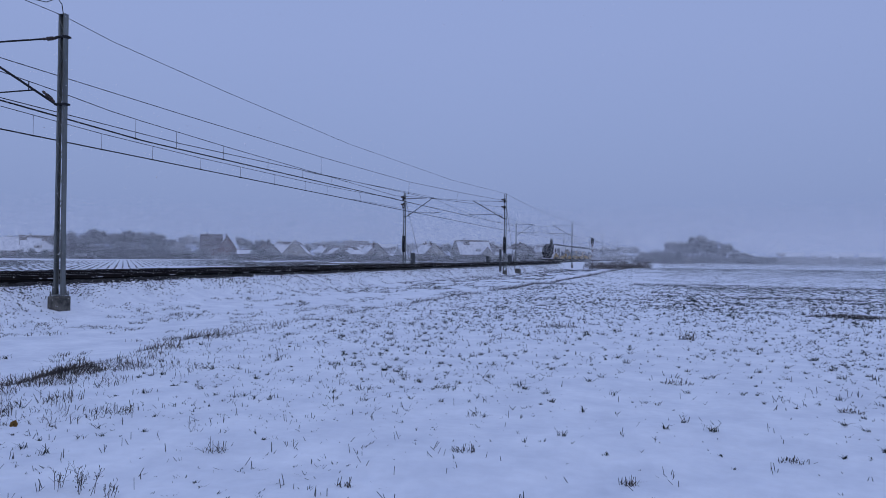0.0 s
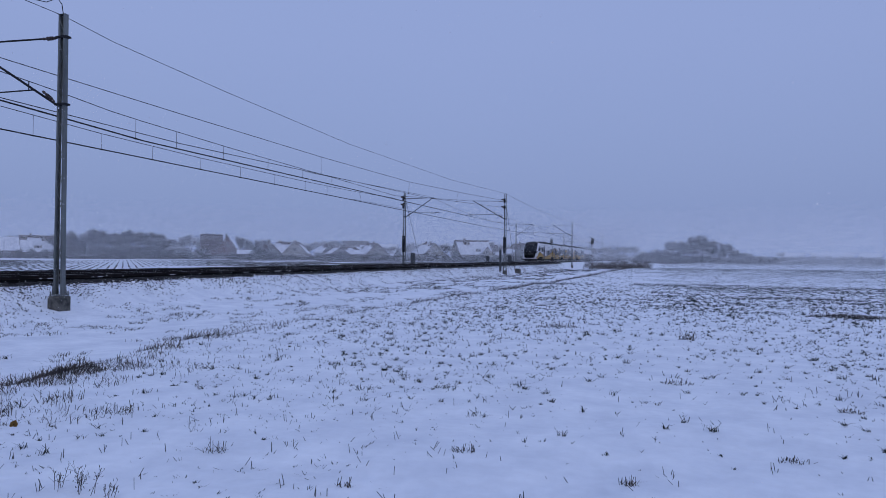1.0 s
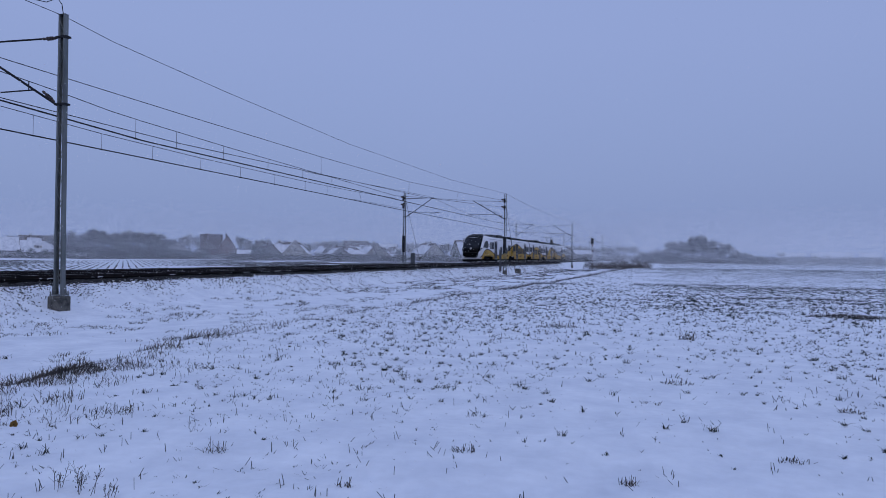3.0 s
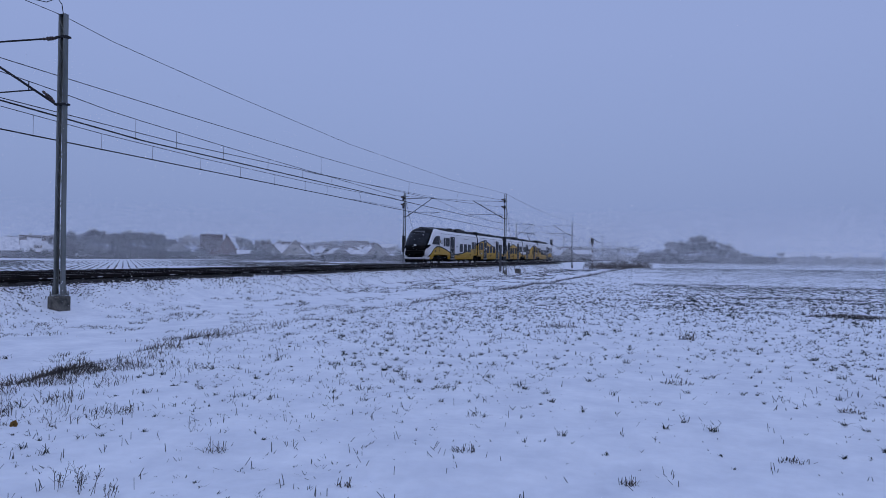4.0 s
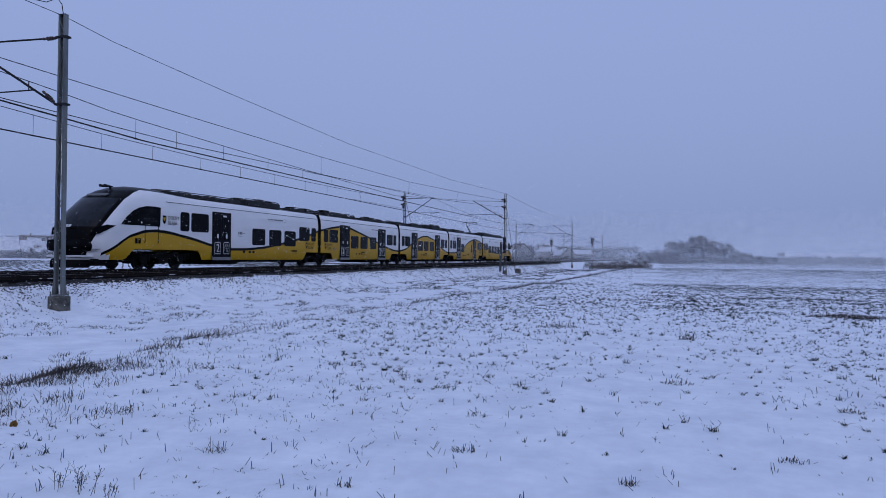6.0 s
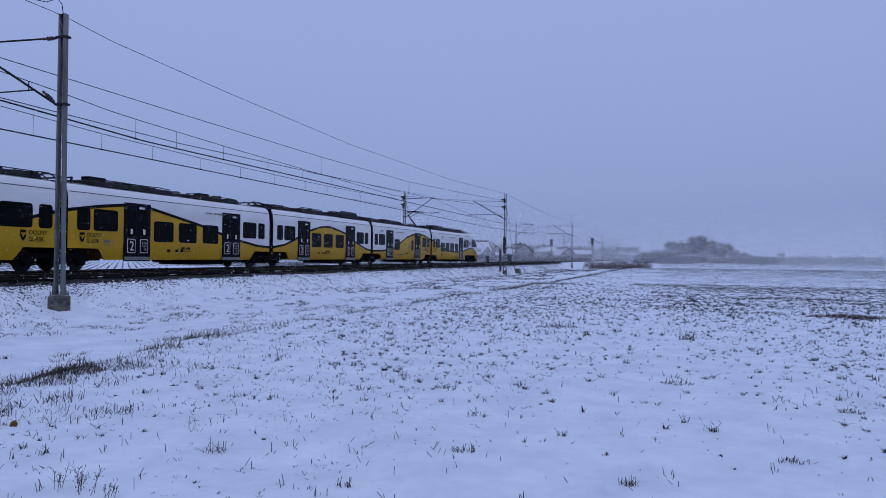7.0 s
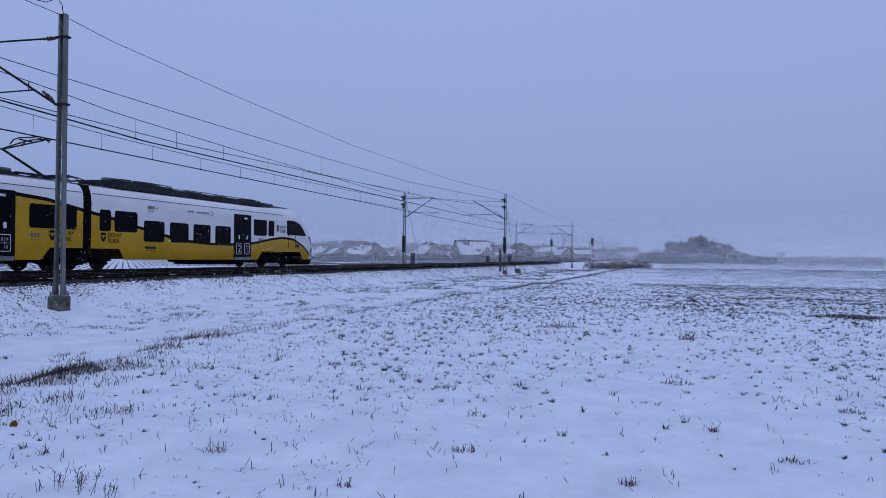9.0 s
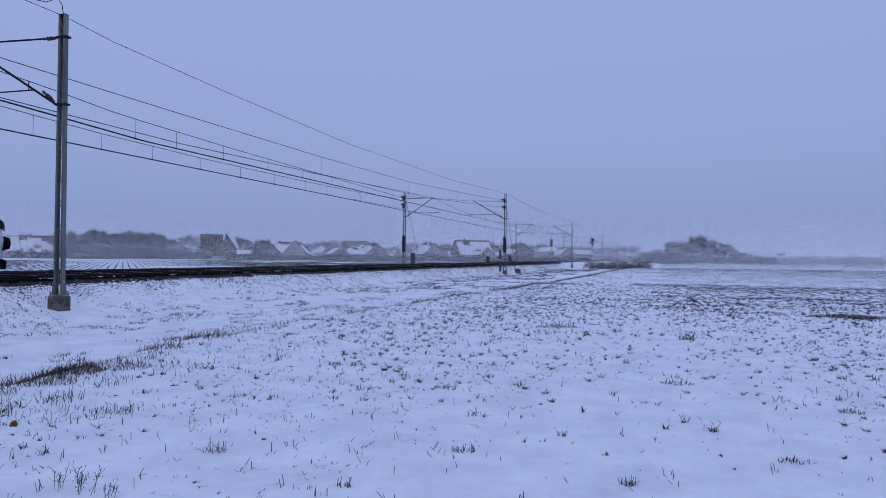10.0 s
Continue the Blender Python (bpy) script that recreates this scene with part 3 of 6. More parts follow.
part("body", box(-0.3, 0.3, -0.35, 0.35, 0, 0.62, 0.04), CONCRETE, blk)
part("snow_cap", box(-0.27, 0.27, -0.32, 0.32, 0.622, 0.66, 0.015), SNOW_ROOF, blk)


# ---- the electric train ----
TL = 90.25
# crest of the yellow field along each car: metres from the front, metres up
BAND_A = [(-1, 0.55), (0.9, 0.60), (1.9, 1.15), (2.6, 1.62), (3.5, 1.87), (4.4, 1.92), (5.4, 1.85), (7.3, 1.57), (8.6, 1.32), (10.5, 1.13), (12, 1.14), (14, 1.28), (16.5, 1.60), (18.3, 1.9), (19.6, 2.16), (21.2, 2.54)]
BAND_B = [(23.2, 2.83), (25, 3.02), (26.4, 2.92), (28.5, 2.58), (30.2, 2.3), (32.1, 1.91), (33.9, 1.6), (35.6, 1.36), (37.1, 1.29)]
BAND_C = [(38.8, 1.48), (40.3, 1.91), (41, 2.18), (42.4, 2.55), (43.9, 2.82), (45.3, 2.88), (47.7, 2.55), (50.1, 1.82), (51.9, 1.39), (53.1, 1.28)]
BAND_D = [(55.5, 1.29), (57.8, 1.46), (59, 1.72), (60.3, 2.2), (61.6, 2.6), (63.5, 2.93), (65, 3.03), (67, 2.9), (69, 2.57)]
BAND_E = [(70.6, 2.33), (72.4, 1.98), (73.9, 1.72), (75.7, 1.49), (77.6, 1.39), (79.6, 1.4), (81.9, 1.52), (83.8, 1.80), (85.2, 1.92), (86.6, 1.84), (87.8, 1.44), (88.6, 0.92), (89.3, 0.6), (91.5, 0.55)]
BAND = BAND_A + BAND_B + BAND_C + BAND_D + BAND_E
JOINTS = [21.2, 37.15, 53.1, 69.05]
CUTS = [(2.5, 7.9), (18.95, 23.45), (34.9, 39.4), (50.85, 55.35), (66.8, 71.3), (TL - 7.9, TL - 2.5)]
PROFILE_Z = [0.5, 0.75, 1.1, 3.0, 3.3, 3.5, 3.62, 3.7, 3.77, 3.82]
PROFILE_W = [1.33, 1.39, 1.42, 1.42, 1.38, 1.30, 1.18, 0.95, 0.6, 0.0]


def band_z(u):
    return float(np.interp(u, [a for a, b in BAND], [b for a, b in BAND]))


def half_w(z):
    return float(np.interp(z, PROFILE_Z, PROFILE_W))


def nose_u(z):
    """How far back from the tip the front face lies at height z."""
    return float(np.interp(z, [0.5, 0.8, 1.1, 1.5, 1.8, 2.3, 3.0, 3.4, 3.62, 3.75, 3.82], [0.5, 0.42, 0.38, 0.37, 0.45, 0.75, 1.42, 2.05, 2.6, 3.15, 3.85]))


def mask_u(z):
    return float(np.interp(z, [0.5, 1.4, 1.62, 1.9, 2.05, 2.45, 2.99, 3.3, 3.55, 3.75], [0.6, 0.7, 0.85, 1.0, 1.12, 1.5, 1.98, 2.45, 3.0, 4.0]))


def dome(u, z):
    """The cab roof swells above the line of the car roof."""
    e = min(u, TL - u)
    return 0.17 * math.exp(-((e - 4.2) / 2.3) ** 2) * min(1.0, max(0.0, (z - 3.45) / 0.3))


def levels(u):
    zb = band_z(u)
    lo = 0.56
    for a, b in CUTS:
        if a < u < b:
            lo = 0.56 + 0.48 * min(1.0, min(u - a, b - u) / 0.38)
    y1 = max(zb - 0.07, lo + 0.01)
    b1 = max(zb + 0.07, y1 + 0.02)
    ls = [lo, lo + (y1 - lo) * 0.3, lo + (y1 - lo) * 0.65, y1, b1]
    for k in range(1, 5):
        ls.append(b1 + (3.3 - b1) * k / 4 if b1 < 3.28 else b1 + 0.005 * k)
    return ls + [3.4, 3.5, 3.57, 3.62, 3.66, 3.70, 3.735, 3.77, 3.80, 3.818]


N1, N2 = 14, 20


def row_mat(k):
    return 0 if k < 3 else (1 if k == 3 else (2 if k < 13 else 3))


def car_body(u0, u1, nose, parent):
    """One car's shell. nose: -1 at its low end, +1 at its high end, 0 for none."""
    cols = set(np.round(np.arange(u0, u1, 0.35), 3)) | {u1}
    for a, b in CUTS:
        for q in (a - 0.005, a + 0.13, a + 0.26, a + 0.385, b - 0.385, b - 0.26, b - 0.13, b + 0.005):
            if u0 < q < u1:
                cols.add(round(q, 3))
    if nose == -1:
        cols = {c for c in cols if c >= 4.6} | {4.6}
    if nose == 1:
        cols = {c for c in cols if c <= TL - 4.6} | {TL - 4.6}
    cols = sorted(cols)
    verts, faces, mi = [], [], []
    for side in (1, -1):
        stations = []
        front = []
        for k in range(N1 + N2):
            if k <= N1:
                s = (k / N1) ** 1.6
                front.append([(nose_u(z) + s * (mask_u(z) - nose_u(z)), z, True) for z in levels(0.0 if nose != 1 else TL)])
            else:
                s = (k - N1) / N2
                nom = 0.9 + 3.7 * s
                front.append([(mask_u(z) + s * (4.6 - mask_u(z)), z, True) for z in levels(nom if nose != 1 else TL - nom)])
        if nose == -1:
            stations += front
        for c in cols:
            stations.append([(c, z, False) for z in levels(c)])
        if nose == 1:
            stations += [[(TL - u, z, fr) for u, z, fr in st] for st in reversed(front)]
        base = len(verts)
        nl = len(stations[0])
        for st in stations:
            for u, z, fr in st:
                w = half_w(z)
                if fr:
                    uu = u if nose == -1 else TL - u
                    dd = min(1.0, max(0.0, (uu - nose_u(z)) / 1.35))
                    w *= (1 - (1 - dd) ** 2.5) ** 0.4
                    w -= 0.05 * max(0, 1 - uu / 3.0)
                verts.append((side * max(w, 0.0), u, z + dome(u, z)))
            u, z, fr = st[-1]
            top = verts[-1]
            verts.append((0.0, top[1], top[2] + 0.003))
        nv = nl + 1
        for i in range(len(stations) - 1):
            for k in range(nv - 1):
                a, b, c, d = base + i * nv + k, base + (i + 1) * nv + k, base + (i + 1) * nv + k + 1, base + i * nv + k + 1
                faces.append((a, b, c, d) if side == 1 else (d, c, b, a))
                zc = (verts[a][2] + verts[b][2] + verts[c][2] + verts[d][2]) / 4
                uc = (verts[a][1] + verts[b][1] + verts[c][1] + verts[d][1]) / 4
                ud = uc if nose == -1 else TL - uc
                m = row_mat(k)
                kf = i if nose == -1 else len(stations) - 2 - i
                if nose and m == 3 and ud < 8.5:
                    m = 1
                if nose and kf < N1 and zc > 0.80:
                    m = 1
                    if 1.98 < zc < 3.3 and kf < N1 - 3:
                        m = 4
                elif nose and kf < N1 + 4 and zc <= 0.80:
                    m = 2
                mi.append(m)
        if nose == 0 or True:
            # end bulkheads
            for i in ((0,) if nose == 1 else (len(stations) - 1,) if nose == -1 else (0, len(stations) - 1)):
                ring = [base + i * nv + k for k in range(nv)]
                verts.append((0.0, verts[ring[0]][1], verts[ring[0]][2]))
                faces.append(ring + [len(verts) - 1])
                mi.append(1)
        # floor
    verts_n = len(verts)
    verts += [(-1.25, u0 + (0.6 if nose == -1 else 0), 1.02), (1.25, u0 + (0.6 if nose == -1 else 0), 1.02), (1.25, u1 - (0.6 if nose == 1 else 0), 1.02), (-1.25, u1 - (0.6 if nose == 1 else 0), 1.02)]
    faces.append((verts_n, verts_n + 1, verts_n + 2, verts_n + 3))
    mi.append(5)
    return part("car_body", raw("car_body", verts, faces, [T_YELLOW, T_BLACK, T_WHITE, T_GREY, T_SHIELD, T_UNDER], mi, smooth=True), parent=parent,
                label="white car shell with sweeping yellow skirt and black band")


def round_rect(w, h, r, d):
    """A pane with rounded corners, width along y, thickness along x, centred."""
    bm = bmesh.new()
    ring = []
    for cx, cy, a0 in ((w / 2 - r, h / 2 - r, 0), (-w / 2 + r, h / 2 - r, 90), (-w / 2 + r, -h / 2 + r, 180), (w / 2 - r, -h / 2 + r, 270)):
        for k in range(4):
            a = radians(a0 + 30 * k)
            ring.append((cx + r * math.cos(a), cy + r * math.sin(a)))
    f = bm.faces.new([bm.verts.new((d, a, b)) for a, b in ring])
    bk = bm.faces.new([bm.verts.new((0, a * 1.02, b * 1.02)) for a, b in reversed(ring)])
    fv, bv = list(f.verts), list(reversed(list(bk.verts)))
    n = len(ring)
    for k in range(n):
        bm.faces.new((bv[k], bv[(k + 1) % n], fv[(k + 1) % n], fv[k]))
    bmesh.ops.recalc_face_normals(bm, faces=bm.faces)
    me = bpy.data.meshes.new("pane")
    bm.to_mesh(me), bm.free()
    return me


PANES = {}


def pane(w, h, r=0.1, d=0.012, material=None):
    key = (round(w, 2), round(h, 2), r, d, material.name)
    if key not in PANES:
        PANES[key] = round_rect(w, h, r, d)
        PANES[key].materials.append(material)
    return PANES[key]


def put(name, me, parent, u, z, side=1, out=0.0, label=""):
    ob = new(name, me)
    ob.parent = parent
    ob.location = (side * (half_w(z) + out), u, z)
    if side < 0:
        ob.rotation_euler = (0, 0, math.pi)
    if label:
        ob["label"] = label
    return ob


def lettering(name, text, size, material, parent, u, z, out=0.012, label=""):
    cu = bpy.data.curves.new(name, 'FONT')
    cu.body, cu.size, cu.extrude = text, size, 0.002
    tmp = bpy.data.objects.new(name, cu)
    scene.collection.objects.link(tmp)
    dg = bpy.context.evaluated_depsgraph_get()
    me = bpy.data.meshes.new_from_object(tmp.evaluated_get(dg))
    bpy.data.objects.remove(tmp)
    me.materials.clear()
    me.materials.append(material)
    ob = new(name, me)
    ob.parent = parent
    ob.rotation_euler = (radians(90), 0, radians(90))
    ob.location = (half_w(z) + out, u, z)
    if label:
        ob["label"] = label
    return ob


HI, LO, CAB = (1.79, 2.69), (1.41, 2.36), (1.98, 2.91)
WINDOWS = {0: [(6.07, 6.77, CAB), (6.94, 8.39, CAB), (12.63, 14.04, LO), (14.51, 15.96, LO), (16.36, 17.8, LO), (18.29, 19.72, HI), (20.01, 20.65, HI)],
           1: [(21.9, 22.6, HI), (22.8, 24.2, HI), (26.55, 27.95, LO), (28.37, 29.77, LO), (30.3, 31.66, LO), (34.05, 35.45, HI), (35.67, 36.36, HI)],
           3: [(53.7, 54.4, HI), (54.63, 56.05, HI), (58.37, 59.7, LO), (62.88, 63.48, LO), (66.2, 67.46, HI), (67.68, 68.48, HI)],
           4: [(69.74, 70.39, HI), (70.62, 72.03, HI), (72.48, 73.89, LO), (74.3, 75.73, LO), (76.14, 77.57, LO), (78.02, 79.44, LO), (81.8, 83.24, CAB), (83.43, 84.1, CAB)]}
WINDOWS[2] = [(a + 15.95, b + 15.95, c) for a, b, c in WINDOWS[1]]
DOORS = {0: [9.57], 1: [25.42, 32.88], 2: [41.37, 48.83], 3: [57.2, 64.7], 4: [80.63]}
ROOF_UNITS = [(5.6, 12.3, 0.85, 3.97), (12.6, 16.6, 0.95, 4.10), (18.2, 20.7, 0.8, 3.98), (23.1, 28.6, 0.85, 4.0), (29.6, 34.4, 0.9, 3.95), (37.9, 40.6, 0.8, 3.94), (41.8, 45.2, 0.9, 4.05),
              (46.2, 46.9, 0.4, 3.98), (48.2, 51.2, 0.95, 4.18), (51.4, 52.8, 0.7, 3.92), (53.5, 56.4, 0.85, 3.96), (57.3, 61.8, 0.85, 4.0), (62.6, 66.2, 0.7, 3.9), (71.0, 75.2, 0.95, 4.14), (75.4, 83.6, 0.85, 4.07), (83.75, 85.5, 0.6, 4.0)]


def cab_window(parent, mirror):
    """The large side window of the cab with its falling front edge."""
    pts = [(2.0, 2.12), (4.55, 2.12), (4.6, 3.02), (4.2, 3.05), (3.6, 3.03), (3.1, 2.93), (2.7, 2.75), (2.3, 2.45)]
    for side in (1, -1):
        bm = bmesh.new()
        rows = []
        for out in (0.0, 0.014):
            r = []
            for u, z in pts:
                dd = min(1.0, max(0.0, (u - nose_u(z)) / 1.35))
                w = half_w(z) * (1 - (1 - dd) ** 2.5) ** 0.4 - 0.05 * max(0, 1 - u / 3.0)
                r.append(bm.verts.new((side * (w + out), TL - u if mirror else u, z)))
            rows.append(r)
        bm.faces.new(rows[1])
        for k in range(len(pts)):
            bm.faces.new((rows[0][k], rows[0][(k + 1) % len(pts)], rows[1][(k + 1) % len(pts)], rows[1][k]))
        bmesh.ops.recalc_face_normals(bm, faces=bm.faces)
        part("cab_window", bm, T_GLASS, parent)
        # driver's door outline and handrails
        for u in (3.5, 4.42):
            uu = TL - u if mirror else u
            part("handrail", path_tube("handrail", [(side * 1.40, uu, 2.25), (side * 1.45, uu, 2.2), (side * 1.46, uu, 1.4), (side * 1.42, uu, 1.32)], 0.018, T_BLACK), parent=parent)


def build_bogie(parent, u, motor):
    bg = part("bogie", box_into(box(-1.02, 1.02, u - 0.45, u + 0.45, 0.55, 0.95, 0.05), -1.1, 1.1, u - 0.2, u + 0.2, 0.35, 0.6, 0.04), T_UNDER, parent, "black steel bogie frame")
    for s in (-1, 1):
        fr = bmesh.new()
        box_into(fr, s * 1.02 - 0.07, s * 1.02 + 0.07, u - 1.75, u + 1.75, 0.62, 0.82, 0.04)
        for a in (-1.32, 1.32):
            box_into(fr, s * 1.02 - 0.1, s * 1.02 + 0.1, u + a - 0.2, u + a + 0.2, 0.34, 0.66, 0.05)
            tube_into(fr, (s * 1.1, u + a - 0.3, 0.5), (s * 1.1, u + a - 0.3, 0.85), 0.07, seg=8)
            tube_into(fr, (s * 1.1, u + a + 0.3, 0.5), (s * 1.1, u + a + 0.3, 0.85), 0.07, seg=8)
        box_into(fr, s * 1.1 - 0.06, s * 1.1 + 0.06, u - 0.35, u + 0.35, 0.4, 0.62, 0.03)
        part("side_frame", fr, T_UNDER, bg)
    for a in (-1.32, 1.32):
        wh = bmesh.new()
        for s in (-1, 1):
            tube_into(wh, (s * 0.69, u + a, 0.52), (s * 0.82, u + a, 0.52), 0.425, seg=28)
            tube_into(wh, (s * 0.82, u + a, 0.52), (s * 0.86, u + a, 0.52), 0.36, 0.34, 28)
        tube_into(wh, (-0.9, u + a, 0.52), (0.9, u + a, 0.52), 0.09, seg=10)
        part("wheelset", wh, IRON, bg, "dark steel wheels on an axle")


def train():
    t = thing("electric_train", "white and yellow five-car electric train with black nose", "train")
    ends = [0.0] + JOINTS + [TL]
    # shared door parts
    leaf = pane(0.78, 2.25, 0.03, 0.02, T_DOOR)
    d_frame = pane(1.72, 2.56, 0.04, 0.008, T_BLACK)
    d_glass = pane(0.5, 1.15, 0.08, 0.008, T_GLASS)
    d_step = pane(1.66, 0.16, 0.01, 0.03, T_STEP)
    sq = pane(0.52, 0.62, 0.05, 0.004, T_MARK)
    sq_in = pane(0.46, 0.56, 0.04, 0.004, T_DOOR)
    bar = pane(0.34, 0.09, 0.02, 0.004, T_MARK)
    stick = pane(0.13, 0.22, 0.02, 0.004, T_MARK)
    for i in range(5):
        g = 0.22
        body = car_body(ends[i] + (g if i else 0.0), ends[i + 1] - (g if i < 4 else 0.0), -1 if i == 0 else (1 if i == 4 else 0), t)
        for u0, u1, (z0, z1) in WINDOWS[i]:
            for side in (1, -1):
                put("window", pane(u1 - u0, z1 - z0, 0.12, 0.012, T_GLASS), body, (u0 + u1) / 2, (z0 + z1) / 2, side)
        for u in DOORS[i]:
            for side in (1, -1):
                d = put("door", d_frame, body, u, 1.80, side, 0.006, "dark plug door with two leaves")
                for k in (-0.41, 0.41):
                    lf = new("door_leaf", leaf)
                    lf.parent = d
                    lf.location = (0.009, k, 0.06)
                    gl = new("door_glass", d_glass)
                    gl.parent = d
                    gl.location = (0.03, k, 0.42)
                st = new("door_step", d_step)
                st.parent = d
                st.location = (0.004, 0, -1.18)
                bb = new("door_sign", bar)
                bb.parent = d
                bb.location = (0.03, 0.25, 1.1)
                for k in (-0.41, 0.41):
                    for me, o, zz in ((sq, 0.030, -0.62), (sq_in, 0.034, -0.62), (stick, 0.04, 0.02)):
                        q = new("door_sign", me)
                        q.parent = d
                        q.location = (o, k, zz)
                for dy, dz, w, h in ((0.41, -0.62, 0.36, 0.03), (0.41, -0.62, 0.03, 0.42), (0.30, -0.48, 0.09, 0.13), (0.51, -0.48, 0.10, 0.10), (0.51, -0.76, 0.08, 0.14)):
                    q = new("door_sign", pane(w, h, 0.012, 0.004, T_STEP))
                    q.parent = d
                    q.location = (0.04, dy, dz)
            lettering("class_number", "2", 0.6, T_MARK, body, u - 0.41 - 0.16, 1.80 - 0.62 - 0.2, 0.08, "white figure two on the door")
        # small dark vents and notices low on the side
        for du in (1.6, 2.2, 2.6):
            put("notice", pane(0.22, 0.12, 0.01, 0.004, T_BLACK), body, DOORS[i][0] + du + 0.6, 1.0, 1, 0.008)
        # grooved seam under the roof edge
        part("gutter", path_tube("gutter", [(1.375, max(ends[i], 4.7) + 0.3, 3.33), (1.375, min(ends[i + 1], TL - 4.7) - 0.3, 3.33)], 0.018, T_GREY), parent=body)
        part("underfloor_box", box_into(box(-1.15, 1.15, max(ends[i] + 8.4, ends[i] + 3), ends[i + 1] - (8.4 if i == 4 else 2.6), 0.42, 0.9, 0.05), -1.2, 1.2, ends[i] + 9, ends[i] + 11.5, 0.30, 0.8, 0.05), T_UNDER, body)
    # region lettering and plain marks
    for u, z in ((5.1, 2.5), (84.74, 2.5), (19.55, 1.52), (22.4, 1.52), (67.5, 1.55), (70.2, 1.55)):
        lettering("lettering", "DOLNY\nŚLĄSK", 0.25, T_BLACK, t, u, z, 0.014, "dark two-line region lettering")
        shield = bmesh.new()
        edge = [(-0.13, 0.2), (0.13, 0.2), (0.13, -0.02), (0.08, -0.14), (0.0, -0.21), (-0.08, -0.14), (-0.13, -0.02)]
        fa, fb = [shield.verts.new((0.006, p, q)) for p, q in edge], [shield.verts.new((0.0, p, q)) for p, q in edge]
        shield.faces.new(fa)
        for k in range(7):
            shield.faces.new((fb[k], fb[(k + 1) % 7], fa[(k + 1) % 7], fa[k]))
        em = part("emblem", shield, T_BLACK, t, "dark shield emblem")
        em.location = (half_w(z) + 0.01, u - 0.24, z - 0.03)
        for dy, dz, w, h in ((0.0, 0.02, 0.06, 0.16), (-0.07, 0.06, 0.05, 0.09), (0.07, 0.06, 0.05, 0.09)):
            ch = new("charge", pane(w, h, 0.02, 0.004, T_YELLOW))
            ch.parent = em
            ch.location = (0.007, dy, dz)

    def bars(u, z, n, w, h, gap, material=T_BLACK):
        for k in range(n):
            put("marking", pane(w, h, 0.015, 0.004, material), t, u + k * (w + gap), z, 1, 0.012 + (0.03 if z > 2.95 else 0))
    for u, z in ((11.2, 2.05), (72.75, 2.98), (55.0, 2.98), (62.0, 1.85), (51.3, 1.5), (23.4, 1.35), (66.3, 1.5), (82.4, 1.75)):
        bars(u, z, 3, 0.10, 0.15, 0.05, T_GREY)
        bars(u + 0.5, z, 2, 0.07, 0.05, 0.03, T_STEP)
        bars(u, z - 0.17, 5, 0.05, 0.035, 0.03, T_GREY)
    for u in (14.6, 30.8, 59.0, 75.9):
        bars(u - 0.25, 2.98, 5, 0.075, 0.075, 0.03, T_GREY)
        bars(u + 0.45, 2.98, 10, 0.075, 0.075, 0.03, T_GREY)
        arc = path_tube("marking", [(0, 0.22 * math.sin(radians(q)), 0.11 * math.cos(radians(q))) for q in range(-10, 191, 20)], 0.009, T_GREY, 4)
        ring = part("marking", arc, parent=t)
        ring.location = (half_w(2.98) + 0.03, u + 1.65, 2.98)
    for u in (17.3, 28.6, 44.6, 61.2, 72.6):
        bars(u, 1.12, 6, 0.09, 0.11, 0.035, T_UNDER)
        bars(u + 0.1, 0.98, 9, 0.04, 0.04, 0.03, T_UNDER)
    bars(2.95, 1.42, 2, 0.16, 0.24, 0.05)
    bars(TL - 3.3, 1.42, 2, 0.16, 0.24, 0.05)
    # cabs
    for mirror in (False, True):
        cab_window(t, mirror)
        sg = -1 if mirror else 1
        U = (lambda u: TL - u) if mirror else (lambda u: u)
        for s in (-1, 1):
            hl = bmesh.new()
            pts = [(0.66, 1.62, 0.96), (0.97, 1.68, 1.22), (1.75, 2.05, 1.36), (1.3, 2.08, 1.29), (0.8, 1.92, 1.06)]
            f0 = [hl.verts.new((s * w, U(u), z)) for u, z, w in pts]
            f1 = [hl.verts.new((s * (w + 0.05), U(u) - sg * 0.05, z)) for u, z, w in pts]
            hl.faces.new(f1)
            for k in range(5):
                hl.faces.new((f0[k], f0[(k + 1) % 5], f1[(k + 1) % 5], f1[k]))
            bmesh.ops.recalc_face_normals(hl, faces=hl.faces)
            lamp = part("headlight", hl, T_GLASS, t, "swept-back dark headlight")
            part("lens", tube((s * 1.02, U(0.80), 1.77), (s * 1.03, U(0.72), 1.76), 0.05, seg=14), T_GREY, lamp)
        pod = box(-1.04, 1.04, min(U(0.28), U(0.95)), max(U(0.28), U(0.95)), 0.88, 1.46, 0.26)
        part("bumper_pod", pod, T_BLACK, t, "black rounded bumper moulding")
        lip = box(-1.06, 1.06, min(U(0.40), U(0.95)), max(U(0.40), U(0.95)), 0.66, 0.75, 0.04)
        part("bumper_lip", lip, T_WHITE, t, "white lower bumper lip")
        # front mark and destination strip as plain shapes
        mk = part("front_mark", box_into(box(-0.15, -0.04, -0.01, 0.01, -0.065, 0.065), 0.0, 0.11, -0.01, 0.01, -0.065, 0.065), T_MARK, t)
        mk.location = (0.1, U(0.42), 2.0)
        mk.rotation_euler = (radians(-35 * sg), 0, 0)
        dp = part("destination_display", box(-0.55, 0.55, -0.02, 0.02, -0.09, 0.09), T_GREY, t)
        dp.location = (0, U(2.12), 3.46)
        dp.rotation_euler = (radians(-62 * sg), 0, 0)
